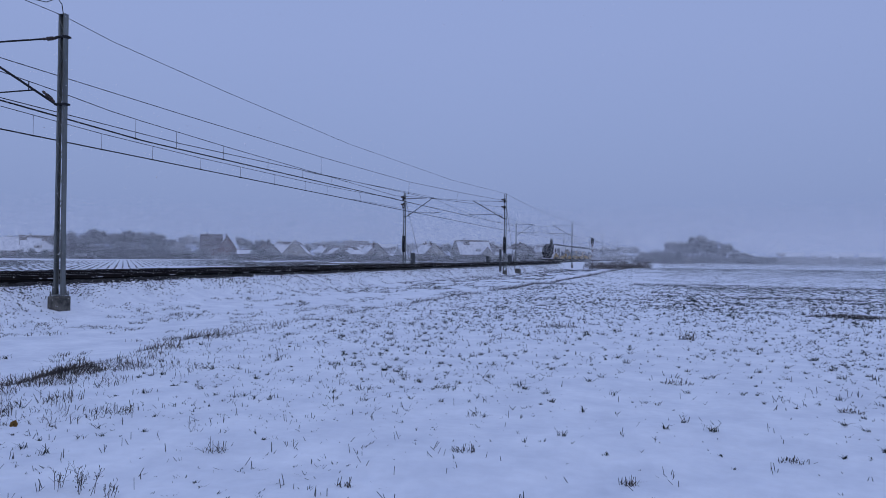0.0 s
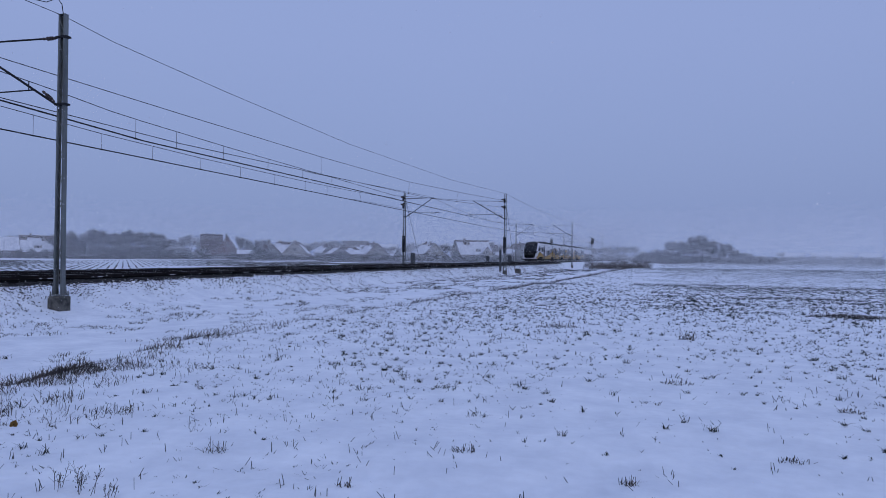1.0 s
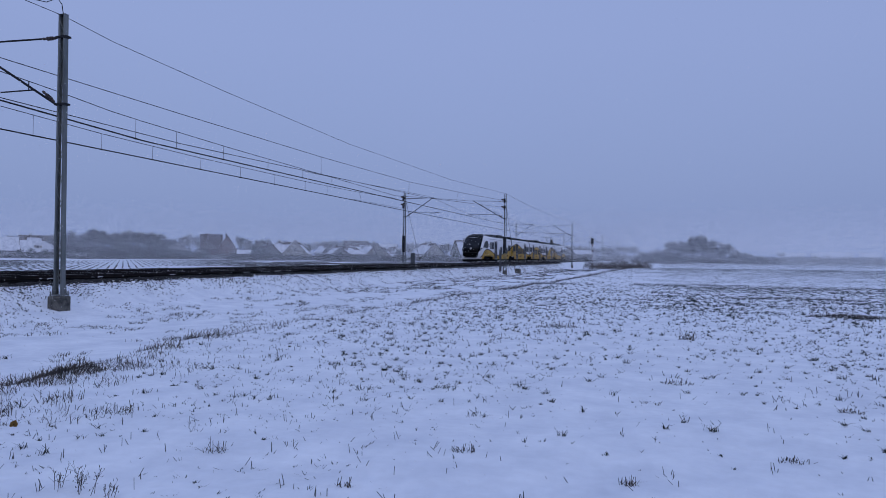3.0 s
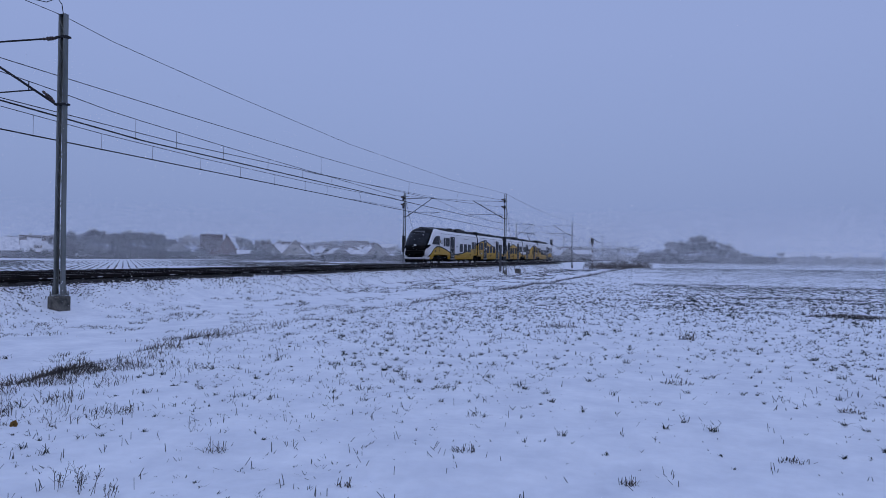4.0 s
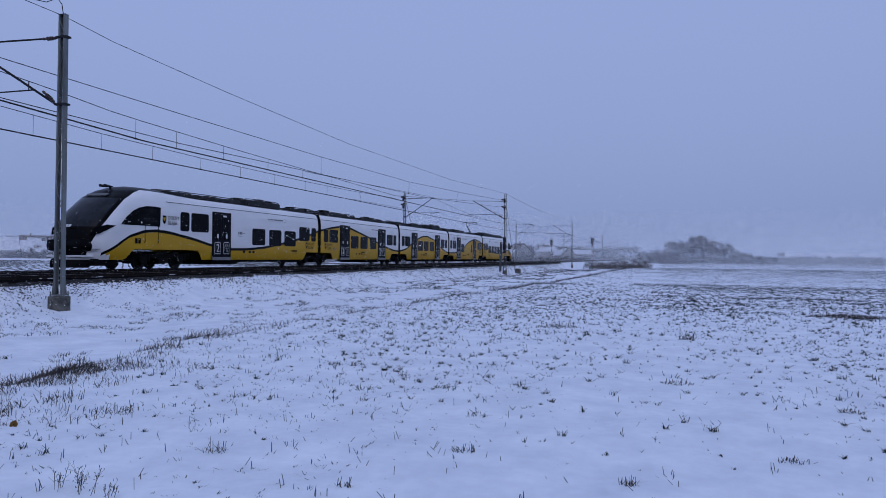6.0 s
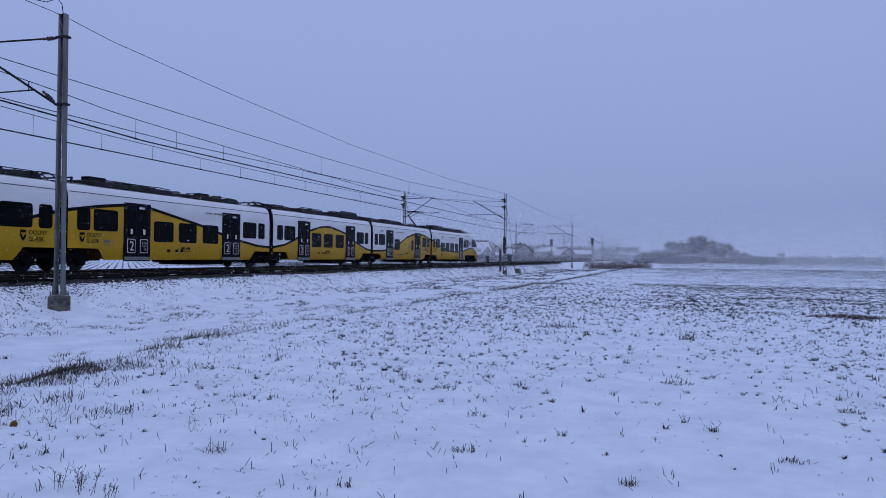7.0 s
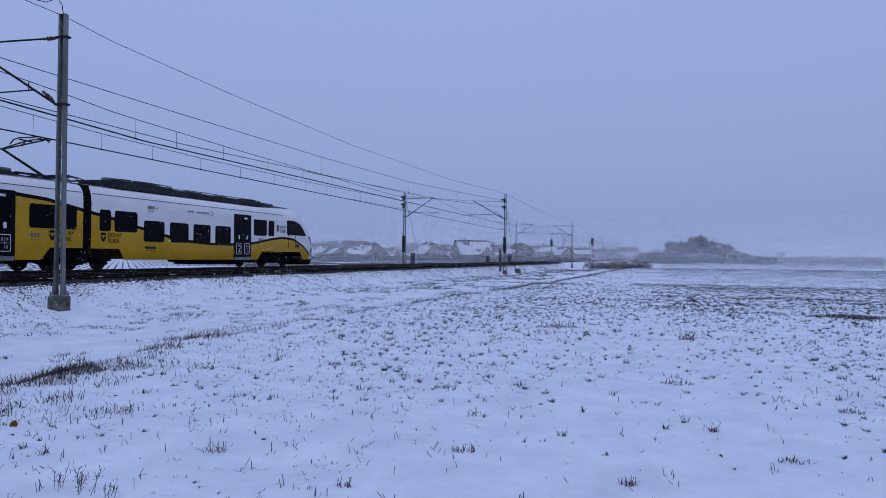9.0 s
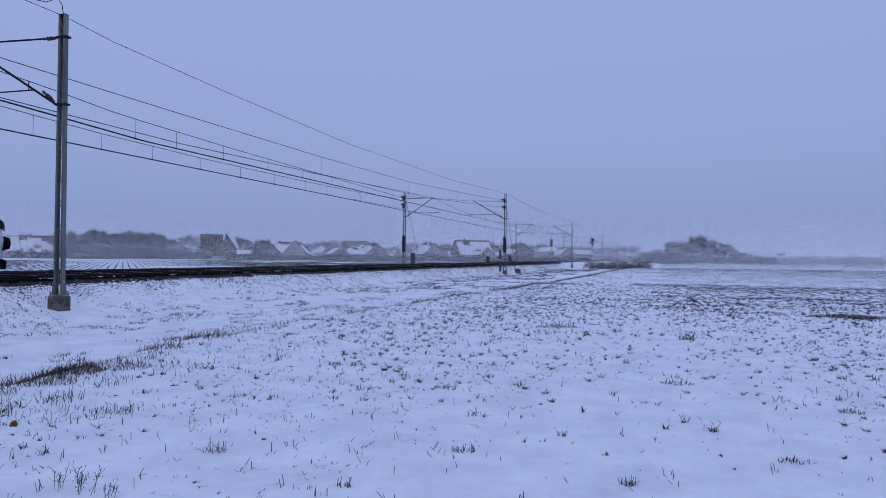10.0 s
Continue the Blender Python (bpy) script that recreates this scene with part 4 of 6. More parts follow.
        part("coupler", tube((0, U(0.5), 1.0), (0, U(0.12), 1.0), 0.14, seg=14), T_UNDER, t)
        part("snow_plough", box_into(box(-0.9, 0.9, min(U(0.42), U(0.8)), max(U(0.42), U(0.8)), 0.22, 0.54, 0.05), -1.15, 1.15, min(U(0.75), U(2.2)), max(U(0.75), U(2.2)), 0.30, 0.6, 0.05), T_UNDER, t)
        hn = bmesh.new()
        for k in (-0.12, 0.12):
            tube_into(hn, (k, U(2.9), 3.88), (k, U(2.4), 3.9), 0.03, 0.07, 8)
        tube_into(hn, (0, U(2.9), 3.7), (0, U(2.9), 3.9), 0.05, seg=6)
        part("horn", hn, IRON, t)
    for j in JOINTS:
        bl = bmesh.new()
        for k in range(5):
            box_into(bl, -1.30, 1.30, j - 0.2 + k * 0.085, j - 0.2 + k * 0.085 + 0.06, 0.75, 3.66, 0.02)
        part("gangway_bellows", bl, T_UNDER, t, "dark ribbed gangway bellows")
        build_bogie(t, j, True)
        for x, reach, hh in ((0.75, 0.75, 0.2), (0.55, 0.5, 0.26), (0.3, 0.9, 0.3), (0.05, 0.6, 0.24), (-0.4, 0.8, 0.28)):
            hose = path_tube("roof_cable", [(x, j + reach * q, 3.78 + hh * (1 - abs(q) ** 2.5)) for q in (-1, -0.8, -0.55, -0.2, 0.2, 0.55, 0.8, 1)], 0.026, IRON)
            part("roof_cable", hose, parent=t)
        for d in (-0.95, 0.95):
            part("cable_stand", box_into(box(-0.7, 0.9, j + d - 0.04, j + d + 0.04, 3.92, 3.98), 0.82, 0.88, j + d - 0.04, j + d + 0.04, 3.66, 3.95), IRON, t)
    build_bogie(t, 5.2, True)
    build_bogie(t, TL - 5.2, True)
    for u0, u1, w, top in ROOF_UNITS:
        b = bmesh.new()
        box_into(b, -w, w, u0, u1, 3.72, top - 0.06, 0.05)
        n = max(2, int((u1 - u0) / 1.1))
        for k in range(n):
            a, e = u0 + (u1 - u0) * k / n + 0.06, u0 + (u1 - u0) * (k + 1) / n - 0.06
            box_into(b, -w + 0.06, w - 0.06, a, e, top - 0.07, top - (0.0 if k % 2 else 0.03), 0.02)
        box_into(b, w - 0.02, w + 0.04, u0 + 0.2, u1 - 0.2, 3.72, 3.86, 0.015)
        part("roof_unit", b, T_EQUIP, t, "dark grey louvred roof equipment box")
        # grilles, pipe runs, lifting eyes and stand-offs on the box
        rr = random.Random(int(u0 * 10))
        x = u0 + 0.3
        while x < u1 - 0.5:
            ln = rr.uniform(0.35, 1.1)
            hh = rr.uniform(0.03, 0.15)
            s0 = rr.uniform(-w + 0.1, w - 0.5)
            part("roof_fitting", box(s0, s0 + rr.uniform(0.25, 0.45), x, min(x + ln, u1 - 0.1), top - 0.03, top + hh, 0.015), rr.choice((T_EQUIP, T_UNDER, T_GREY)), t)
            x += ln + rr.uniform(0.2, 0.9)
        for s0 in (w - 0.08, w + 0.12):
            z1 = 3.72 if s0 > w else top
            pts = [(s0, u0 + 0.1, z1)] + [(s0 + rr.uniform(-0.02, 0.02), u0 + (u1 - u0) * q / 6, z1 + 0.025 + rr.uniform(0, 0.012)) for q in range(1, 6)] + [(s0, u1 - 0.1, z1)]
            part("roof_pipe", path_tube("roof_pipe", pts, 0.022, IRON), parent=t)
    # pantograph
    pg = part("pantograph", box_into(box(-0.55, -0.45, 66.4, 68.5, 3.86, 3.94), 0.45, 0.55, 66.4, 68.5, 3.86, 3.94), IRON, t, "raised single-arm pantograph")
    for u in (66.5, 68.4):
        part("base_beam", box(-0.6, 0.6, u - 0.05, u + 0.05, 3.84, 3.93), IRON, pg)
        for s in (-0.5, 0.5):
            ins = bmesh.new()
            for k in range(4):
                tube_into(ins, (s, u, 3.74 + k * 0.035), (s, u, 3.765 + k * 0.035), 0.06, 0.04, 8)
            part("insulator", ins, INSUL, pg)
    part("lower_arm", tube((0, 68.2, 3.95), (0, 66.25, 4.78), 0.06, 0.045), IRON, pg)
    part("guide_rod", tube((0.2, 67.9, 3.95), (0.12, 66.4, 4.66), 0.02, seg=6), IRON, pg)
    ua = bmesh.new()
    tube_into(ua, (-0.08, 66.25, 4.78), (-0.45, 67.75, 5.33), 0.03, seg=6)
    tube_into(ua, (0.08, 66.25, 4.78), (0.45, 67.75, 5.33), 0.03, seg=6)
    part("upper_arm", ua, IRON, pg)
    for du in (-0.28, 0.28):
        part("contact_strip", path_tube("contact_strip", [(-0.98, 67.75 + du, 5.18), (-0.8, 67.75 + du, 5.36), (-0.5, 67.75 + du, 5.42), (0.5, 67.75 + du, 5.42), (0.8, 67.75 + du, 5.36), (0.98, 67.75 + du, 5.18)], 0.028, IRON), parent=pg)
    part("head_frame", box_into(box(-0.5, -0.44, 67.45, 68.05, 5.33, 5.38), 0.44, 0.5, 67.45, 68.05, 5.33, 5.38), IRON, pg)
    return t


TRAIN = train()


# ---- village ----
def gable_prism(w, d, z0, z1, over=0.0, hip=0.0, thick=0.0):
    """A roof block: ridge along x, from eave height z0 to ridge z1; hip: how far the ridge ends step in."""
    bm = bmesh.new()
    a, b = w / 2 + over, d / 2 + over
    dz = over * (z1 - z0) / (d / 2)
    v = [bm.verts.new(q) for q in ((-a, -b, z0 - dz), (a, -b, z0 - dz), (a, b, z0 - dz), (-a, b, z0 - dz), (-a + hip, 0, z1), (a - hip, 0, z1))]
    for q in ((0, 1, 5, 4), (2, 3, 4, 5), (1, 2, 5), (3, 0, 4), (3, 2, 1, 0)):
        bm.faces.new([v[k] for k in q])
    return bm


def slab(w, d, z0, z1, over, t, lift, side, x0=0.0, x1=1.0, s0=0.0, s1=1.0, hip=0.0):
    """A sheet of roofing on one slope (side -1 front, +1 back), with thickness; x0..x1 and s0..s1 give its share of the slope."""
    bm = bmesh.new()
    b = d / 2 + over
    dz = over * (z1 - z0) / (d / 2)
    a = w / 2 + over

    def pt(fx, fs, up):
        half = a - hip * fs
        return Vector((-half + 2 * half * fx, side * b * (1 - fs), z0 - dz + (z1 - z0 + dz) * fs + up))
    lo = [bm.verts.new(pt(fx, fs, lift)) for fx, fs in ((x0, s0), (x1, s0), (x1, s1), (x0, s1))]
    hi = [bm.verts.new(pt(fx, fs, lift + t)) for fx, fs in ((x0, s0), (x1, s0), (x1, s1), (x0, s1))]
    bm.faces.new(hi), bm.faces.new(lo[::-1])
    for k in range(4):
        bm.faces.new((lo[k], lo[(k + 1) % 4], hi[(k + 1) % 4], hi[k]))
    bmesh.ops.recalc_face_normals(bm, faces=bm.faces)
    return bm


W_MESH = {}


def house_window(parent, x, y, z, w, h, turn=0):
    """A framed window on a wall that faces -y (turn 0) or +x (turn 90)."""
    key = (w, h)
    if key not in W_MESH:
        fr = bmesh.new()
        for q in ((-w / 2, -w / 2 + 0.09, -h / 2, h / 2), (w / 2 - 0.09, w / 2, -h / 2, h / 2), (-w / 2, w / 2, -h / 2, -h / 2 + 0.09), (-w / 2, w / 2, h / 2 - 0.09, h / 2), (-0.04, 0.04, -h / 2, h / 2)):
            box_into(fr, q[0], q[1], -0.07, 0.02, q[2], q[3])
        m1 = bpy.data.meshes.new("window_frame")
        fr.to_mesh(m1), fr.free(), m1.materials.append(W_FRAME)
        gl = box(-w / 2 + 0.05, w / 2 - 0.05, -0.03, 0.0, -h / 2 + 0.05, h / 2 - 0.05)
        m2 = bpy.data.meshes.new("pane")
        gl.to_mesh(m2), gl.free(), m2.materials.append(W_GLASS)
        sb = box(-w / 2 - 0.1, w / 2 + 0.1, -0.16, 0.0, -h / 2 - 0.07, -h / 2)
        m3 = bpy.data.meshes.new("window_sill")
        sb.to_mesh(m3), sb.free(), m3.materials.append(W_FRAME)
        W_MESH[key] = (m1, m2, m3)
    m1, m2, m3 = W_MESH[key]
    o = new("window", m1)
    o.parent = parent
    o.location = (x, y, z)
    o.rotation_euler = (0, 0, radians(turn))
    for nm, me in (("pane", m2), ("window_sill", m3)):
        c = new(nm, me)
        c.parent = o


def house(x, y, rot, w, d, eave, ridge, wall, roof, label, turned=False, hip=0.0, snow=(1.0, 1.0), dormer=None, chimneys=1, wing=None):
    """A house; turned: its gable faces the railway. snow: share of the slope and the length that is white."""
    t = thing("house", label, "house", "houses of the village", at=pose(x, y, -0.25, 0, 0, rot))
    ww, dd = (d, w) if turned else (w, d)
    R = pose(0, 0, 0, 0, 0, 90) if turned else Matrix.Identity(4)

    def P(name, bm, material, label=""):
        bmesh.ops.transform(bm, matrix=R, verts=bm.verts)
        return part(name, bm, material, t, label)
    wl_ = gable_prism(ww - 0.1, dd - 0.1, eave - 0.05, ridge - 0.15, 0.0, hip)
    box_into(wl_, -ww / 2, ww / 2, -dd / 2, dd / 2, -0.6, eave)
    P("wall", wl_, wall)
    over = 0.5
    for side in (-1, 1):
        rf = P("roof", slab(ww, dd, eave, ridge, over, 0.16, 0.02, side, hip=hip), roof, "tiled roof slope")
        fs, fx = snow
        if fs > 0:
            n = 5
            sn = bmesh.new()
            for k in range(n):
                a, b = fx * k / n, fx * (k + 1) / n
                q = slab(ww, dd, eave, ridge, over, 0.09, 0.19, side, 0.02 + 0.96 * a, 0.02 + 0.96 * b, 0.02, max(0.2, min(0.98, fs - (random.uniform(0, 0.3) if fs < 1 else 0.0))), hip=hip)
                me = bpy.data.meshes.new("tmp")
                q.to_mesh(me), q.free()
                sn.from_mesh(me)
                bpy.data.meshes.remove(me)
            P("roof_snow", sn, SNOW_ROOF, "settled snow on the roof")
    if hip:
        for side in (-1, 1):
            bm = bmesh.new()
            a, b, dz = ww / 2 + over, dd / 2 + over, over * (ridge - eave) / (dd / 2)
            v0 = [bm.verts.new((side * q[0], q[1], q[2] + 0.05)) for q in ((a, -b, eave - dz), (a, b, eave - dz), (a - hip, 0, ridge))]
            v1 = [bm.verts.new((side * q[0], q[1], q[2] + 0.2)) for q in ((a, -b, eave - dz), (a, b, eave - dz), (a - hip, 0, ridge))]
            bm.faces.new(v0), bm.faces.new(v1)
            for k in range(3):
                bm.faces.new((v0[k], v0[(k + 1) % 3], v1[(k + 1) % 3], v1[k]))
            bmesh.ops.recalc_face_normals(bm, faces=bm.faces)
            P("hip_roof", bm, SNOW_ROOF)
    for k in range(chimneys):
        cx = -ww * 0.22 + k * ww * 0.4
        ch = P("chimney", box_into(box(cx - 0.3, cx + 0.3, 0.2, 0.75, ridge - 1.0, ridge + 0.75, 0.02), cx - 0.36, cx + 0.36, 0.14, 0.81, ridge + 0.75, ridge + 0.83), ROOF_T)
    # openings towards the railway
    fy = -dd / 2 if not turned else -ww / 2
    n = max(2, int(w / 3.2))
    for k in range(n):
        xx = -w / 2 + w * (k + 0.5) / n
        if k == n // 2 and not turned:
            o = part("door", box(xx - 0.5, xx + 0.5, fy - 0.06, fy + 0.02, 0.0, 2.05, 0.02), FENCE, t)
            part("door_handle", box(xx + 0.32, xx + 0.42, fy - 0.1, fy - 0.06, 1.0, 1.05), IRON, o)
        else:
            house_window(t, xx, fy - 0.02, min(1.55, eave - 0.9), 1.25, 1.3)
    if turned:
        zz = eave + (ridge - eave) * 0.33
        for xx in ((-0.9, 0.9) if w > 8 else (0.0,)):
            house_window(t, xx, fy - 0.02, zz, 1.0, 1.2)
    if wing:
        xc, wd, out, zr = wing
        y0, y1 = -dd / 2 - out, 0.0
        wb = bmesh.new()
        gable = [(xc - wd / 2, -0.6), (xc + wd / 2, -0.6), (xc + wd / 2, eave), (xc, zr), (xc - wd / 2, eave)]
        ga, gb = [wb.verts.new((p, y0, q)) for p, q in gable], [wb.verts.new((p, y1, q)) for p, q in gable]
        wb.faces.new(ga), wb.faces.new(gb[::-1])
        for k in range(5):
            wb.faces.new((ga[k], gb[k], gb[(k + 1) % 5], ga[(k + 1) % 5]))
        bmesh.ops.recalc_face_normals(wb, faces=wb.faces)
        wg = part("gable_wing", wb, wall, t)
        run, drop = wd / 2 + 0.5, (zr - eave) * (wd / 2 + 0.5) / (wd / 2)
        for s in (-1, 1):
            for nm, lift, th, material, inset in (("wing_roof", 0.03, 0.16, roof, 0.0), ("wing_snow", 0.20, 0.10, SNOW_ROOF, 0.12)):
                rb = bmesh.new()
                lo = [rb.verts.new((xc + s * p, q, zr - drop * p / run + lift)) for p, q in ((0.02, y0 - 0.5 + inset), (run - inset, y0 - 0.5 + inset), (run - inset, y1), (0.02, y1))]
                hi = [rb.verts.new(v.co + Vector((0, 0, th))) for v in lo]
                rb.faces.new(lo), rb.faces.new(hi)
                for k in range(4):
                    rb.faces.new((lo[k], lo[(k + 1) % 4], hi[(k + 1) % 4], hi[k]))
                bmesh.ops.recalc_face_normals(rb, faces=rb.faces)
                part(nm, rb, material, wg)
        house_window(t, xc, y0 - 0.02, eave + (zr - eave) * 0.3, 1.25, 1.3)
        for k in (-1, 1):
            house_window(t, xc + k * wd * 0.24, y0 - 0.02, min(1.55, eave - 0.9), 1.25, 1.3)
    if dormer:
        for xx, dw in dormer:
            zb, zt = eave + (ridge - eave) * 0.18, eave + (ridge - eave) * 0.72
            y0 = -dd / 2 + 0.7
            dm = bmesh.new()
            box_into(dm, xx - dw / 2, xx + dw / 2, y0, 0.0, zb - 0.4, zb + 1.1)
            dmo = P("dormer", dm, wall)
            rb = bmesh.new()
            v = [rb.verts.new(q) for q in ((xx - dw / 2 - 0.3, y0 - 0.3, zb + 1.0), (xx + dw / 2 + 0.3, y0 - 0.3, zb + 1.0), (xx, y0 - 0.3, zb + 1.0 + 0.42 * dw), (xx - dw / 2 - 0.3, 0.3, zb + 1.0), (xx + dw / 2 + 0.3, 0.3, zb + 1.0), (xx, 0.3, zb + 1.0 + 0.42 * dw))]
            for q in ((0, 1, 2), (3, 5, 4), (0, 2, 5, 3), (1, 4, 5, 2), (0, 3, 4, 1)):
                rb.faces.new([v[k] for k in q])
            P("dormer_roof", rb, SNOW_ROOF)
            house_window(t, xx, y0 - 0.02, zb + 0.5, 1.0, 0.9)
    return t


house(-215.3, 194.7, 47.9, 6.9, 9.0, 2.56, 6.83, PLASTER_G, ROOF_T, "cream house with a snow-covered roof", False, 0, (1, 1), None, 0)
house(-209.0, 201.4, 46.1, 10.5, 9.0, 2.28, 7.62, PLASTER_W, ROOF_T, "house with a broad snowy roof and a dormer", False, 0, (0.85, 1), [(0.0, 2.4)], 1)
house(-203.4, 269.2, 37.1, 8.8, 9.0, 4.25, 7.22, PLASTER_G, ROOF_T, "grey house half hidden by trees", True, 0, (0.5, 1), None, 1)
house(-172.3, 250.2, 34.5, 7.6, 9.0, 4.19, 9.62, PLASTER_R, ROOF_R, "tall red house with a dark bare roof", False, 0, (0, 0), None, 1)
house(-165.0, 250.2, 33.4, 7.6, 9.0, 3.57, 9.19, PLASTER_R, ROOF_R, "red gabled house with snow on one slope", True, 0, (0.9, 1), None, 1)
house(-154.3, 245.8, 32.1, 5.3, 5.0, 2.08, 3.39, PLASTER_G, ROOF_T, "low garage with a white snowy roof", False, 0, (1, 1), None, 0)
house(-146.6, 266.1, 33.0, 17.0, 9.5, 2.6, 7.1, PLASTER_W, ROOF_T, "wide hipped house with snowy roof and central gable", False, 4.5, (0.9, 1), None, 2, (2.0, 9.5, 1.6, 7.7))
house(-145.1, 297.3, 50.0, 7.0, 9.0, 3.25, 6.83, PLASTER_G, ROOF_T, "small gabled house with a snowy roof", True, 0, (0.8, 1), None, 1)
house(-120.3, 264.0, 28.0, 15.5, 10, 2.4, 5.3, PLASTER_G, ROOF_T, "low hipped bungalow with a snowy roof", False, 4.5, (0.8, 1), None, 1, (-2.2, 7.0, 1.2, 4.9))
house(-113.5, 276.3, 44.0, 8.5, 9.0, 3.0, 6.9, PLASTER_W, ROOF_T, "gabled house with snow on its roof", True, 0, (0.9, 1), None, 1)
house(-93.4, 289.0, 47.0, 9.4, 9.5, 3.0, 7.3, PLASTER_W, ROOF_T, "cream gabled house with two chimneys", True, 0, (0.95, 1), None, 2)
house(-76.1, 294.0, 38.0, 14.5, 10.0, 3.0, 8.7, PLASTER_W, ROOF_T, "large house with a steep snow-covered roof", False, 0, (0.93, 1), [(1.2, 2.0)], 1, (4.4, 5.2, 0.9, 5.9))
house(-57.0, 298.4, 38.0, 9.6, 9.0, 3.5, 7.5, PLASTER_G, ROOF_T, "grey gabled house with thin snow on the roof", True, 0, (0.6, 1), None, 1)
house(-51.0, 340.5, 12.0, 10.5, 9.0, 4.67, 7.5, PLASTER_W, ROOF_T, "house with a white roof behind the railway", False, 3.0, (0.95, 1), None, 1)
house(-41.0, 321.4, 30.0, 7.6, 9.0, 3.07, 6.3, PLASTER_W, ROOF_T, "small gabled house behind the railway", True, 0, (0.9, 1), None, 0)
house(-35.0, 335.7, 5.9, 8.6, 9.0, 3.47, 5.27, PLASTER_G, ROOF_T, "low house with a snowy roof by the line", False, 0, (1, 1), None, 0)
house(-152.2, 247.0 + 12.0, 52.0, 8.2, 8.0, 2.4, 6.2, PLASTER_G, ROOF_T, "dark roofed house between garden trees", True, 0, (0.45, 1), None, 1)
house(-136.4, 311.4, 40.0, 11.0, 9.0, 4.4, 8.6, PLASTER_G, ROOF_T, "house with patchy snow behind the bungalow", False, 0, (0.6, 1), None, 1)
house(-131.9, 335.0, 24.0, 13.0, 9.0, 3.6, 7.6, PLASTER_W, ROOF_T, "far house with a plain white roof", False, 0, (1, 1), None, 0)
house(-93.7, 252.4, 20.3, 5.0, 4.0, 1.7, 2.5, PLASTER_G, ROOF_T, "low garden shed with a snowy roof", False, 0, (1, 1), None, 0)
house(-73.7, 321.6, 36.0, 9.0, 9.0, 3.4, 7.2, PLASTER_G, ROOF_T, "grey house half hidden behind the large roof", True, 0, (0.7, 1), None, 1)
house(-66.5, 318.0, 3.0, 8.0, 8.0, 3.0, 6.2, PLASTER_W, ROOF_T, "low house with thin roof snow", False, 0, (0.6, 1), None, 1)
house(-58.2, 355.0, 30.0, 9.0, 9.0, 3.6, 7.4, PLASTER_G, ROOF_T, "distant gabled house beyond the village edge", True, 0, (0.8, 1), None, 1)
house(-164.9, 174.4 + 2.0, 43.4, 5.4, 2.4, 1.0, 1.45, ROOF_T, ROOF_T, "low snow-topped shed at the field's end", False, 0, (1, 1), None, 0)
house(98.1, 612.2, -9.1, 14, 9.0, 3.2, 7.5, PLASTER_W, ROOF_T, "distant house with a snowy roof across the field", False, 0, (1, 1), None, 0)
house(116.0, 609.1, -10.8, 13, 9.0, 3.2, 7.5, PLASTER_W, ROOF_T, "distant house with a snowy roof across the field", False, 0, (1, 1), None, 0)
house(130.0, 606.2, -12.1, 15, 9.0, 3.2, 7.5, PLASTER_W, ROOF_T, "distant house with a snowy roof across the field", False, 0, (1, 1), None, 0)
house(147.8, 602.1, -13.8, 14, 9.0, 3.2, 7.5, PLASTER_W, ROOF_T, "distant house with a snowy roof across the field", False, 0, (1, 1), None, 0)


def picket_fence(x, y, rot, n):
    t = thing("picket_fence", "low white picket fence at the edge of a garden", "fence", at=pose(x, y, -0.3, 0, 0, rot))
    pk = box(-0.11, 0.11, -0.02, 0.02, 0.05, 1.25, 0.02)
    me = bpy.data.meshes.new("picket")
    pk.to_mesh(me), pk.free()
    me.materials.append(W_FRAME)
    for k in range(n):
        q = new("picket", me)
        q.parent = t
        q.location = ((k - n / 2) * 0.62, -0.04, 0)
    for z in (0.4, 0.95):
        part("fence_rail", box(-n * 0.31, n * 0.31, -0.015, 0.03, z, z + 0.08), FENCE, t)


picket_fence(-141.5, 211.0, 33.5, 9)
picket_fence(-131.5, 214.5, 31.5, 7)


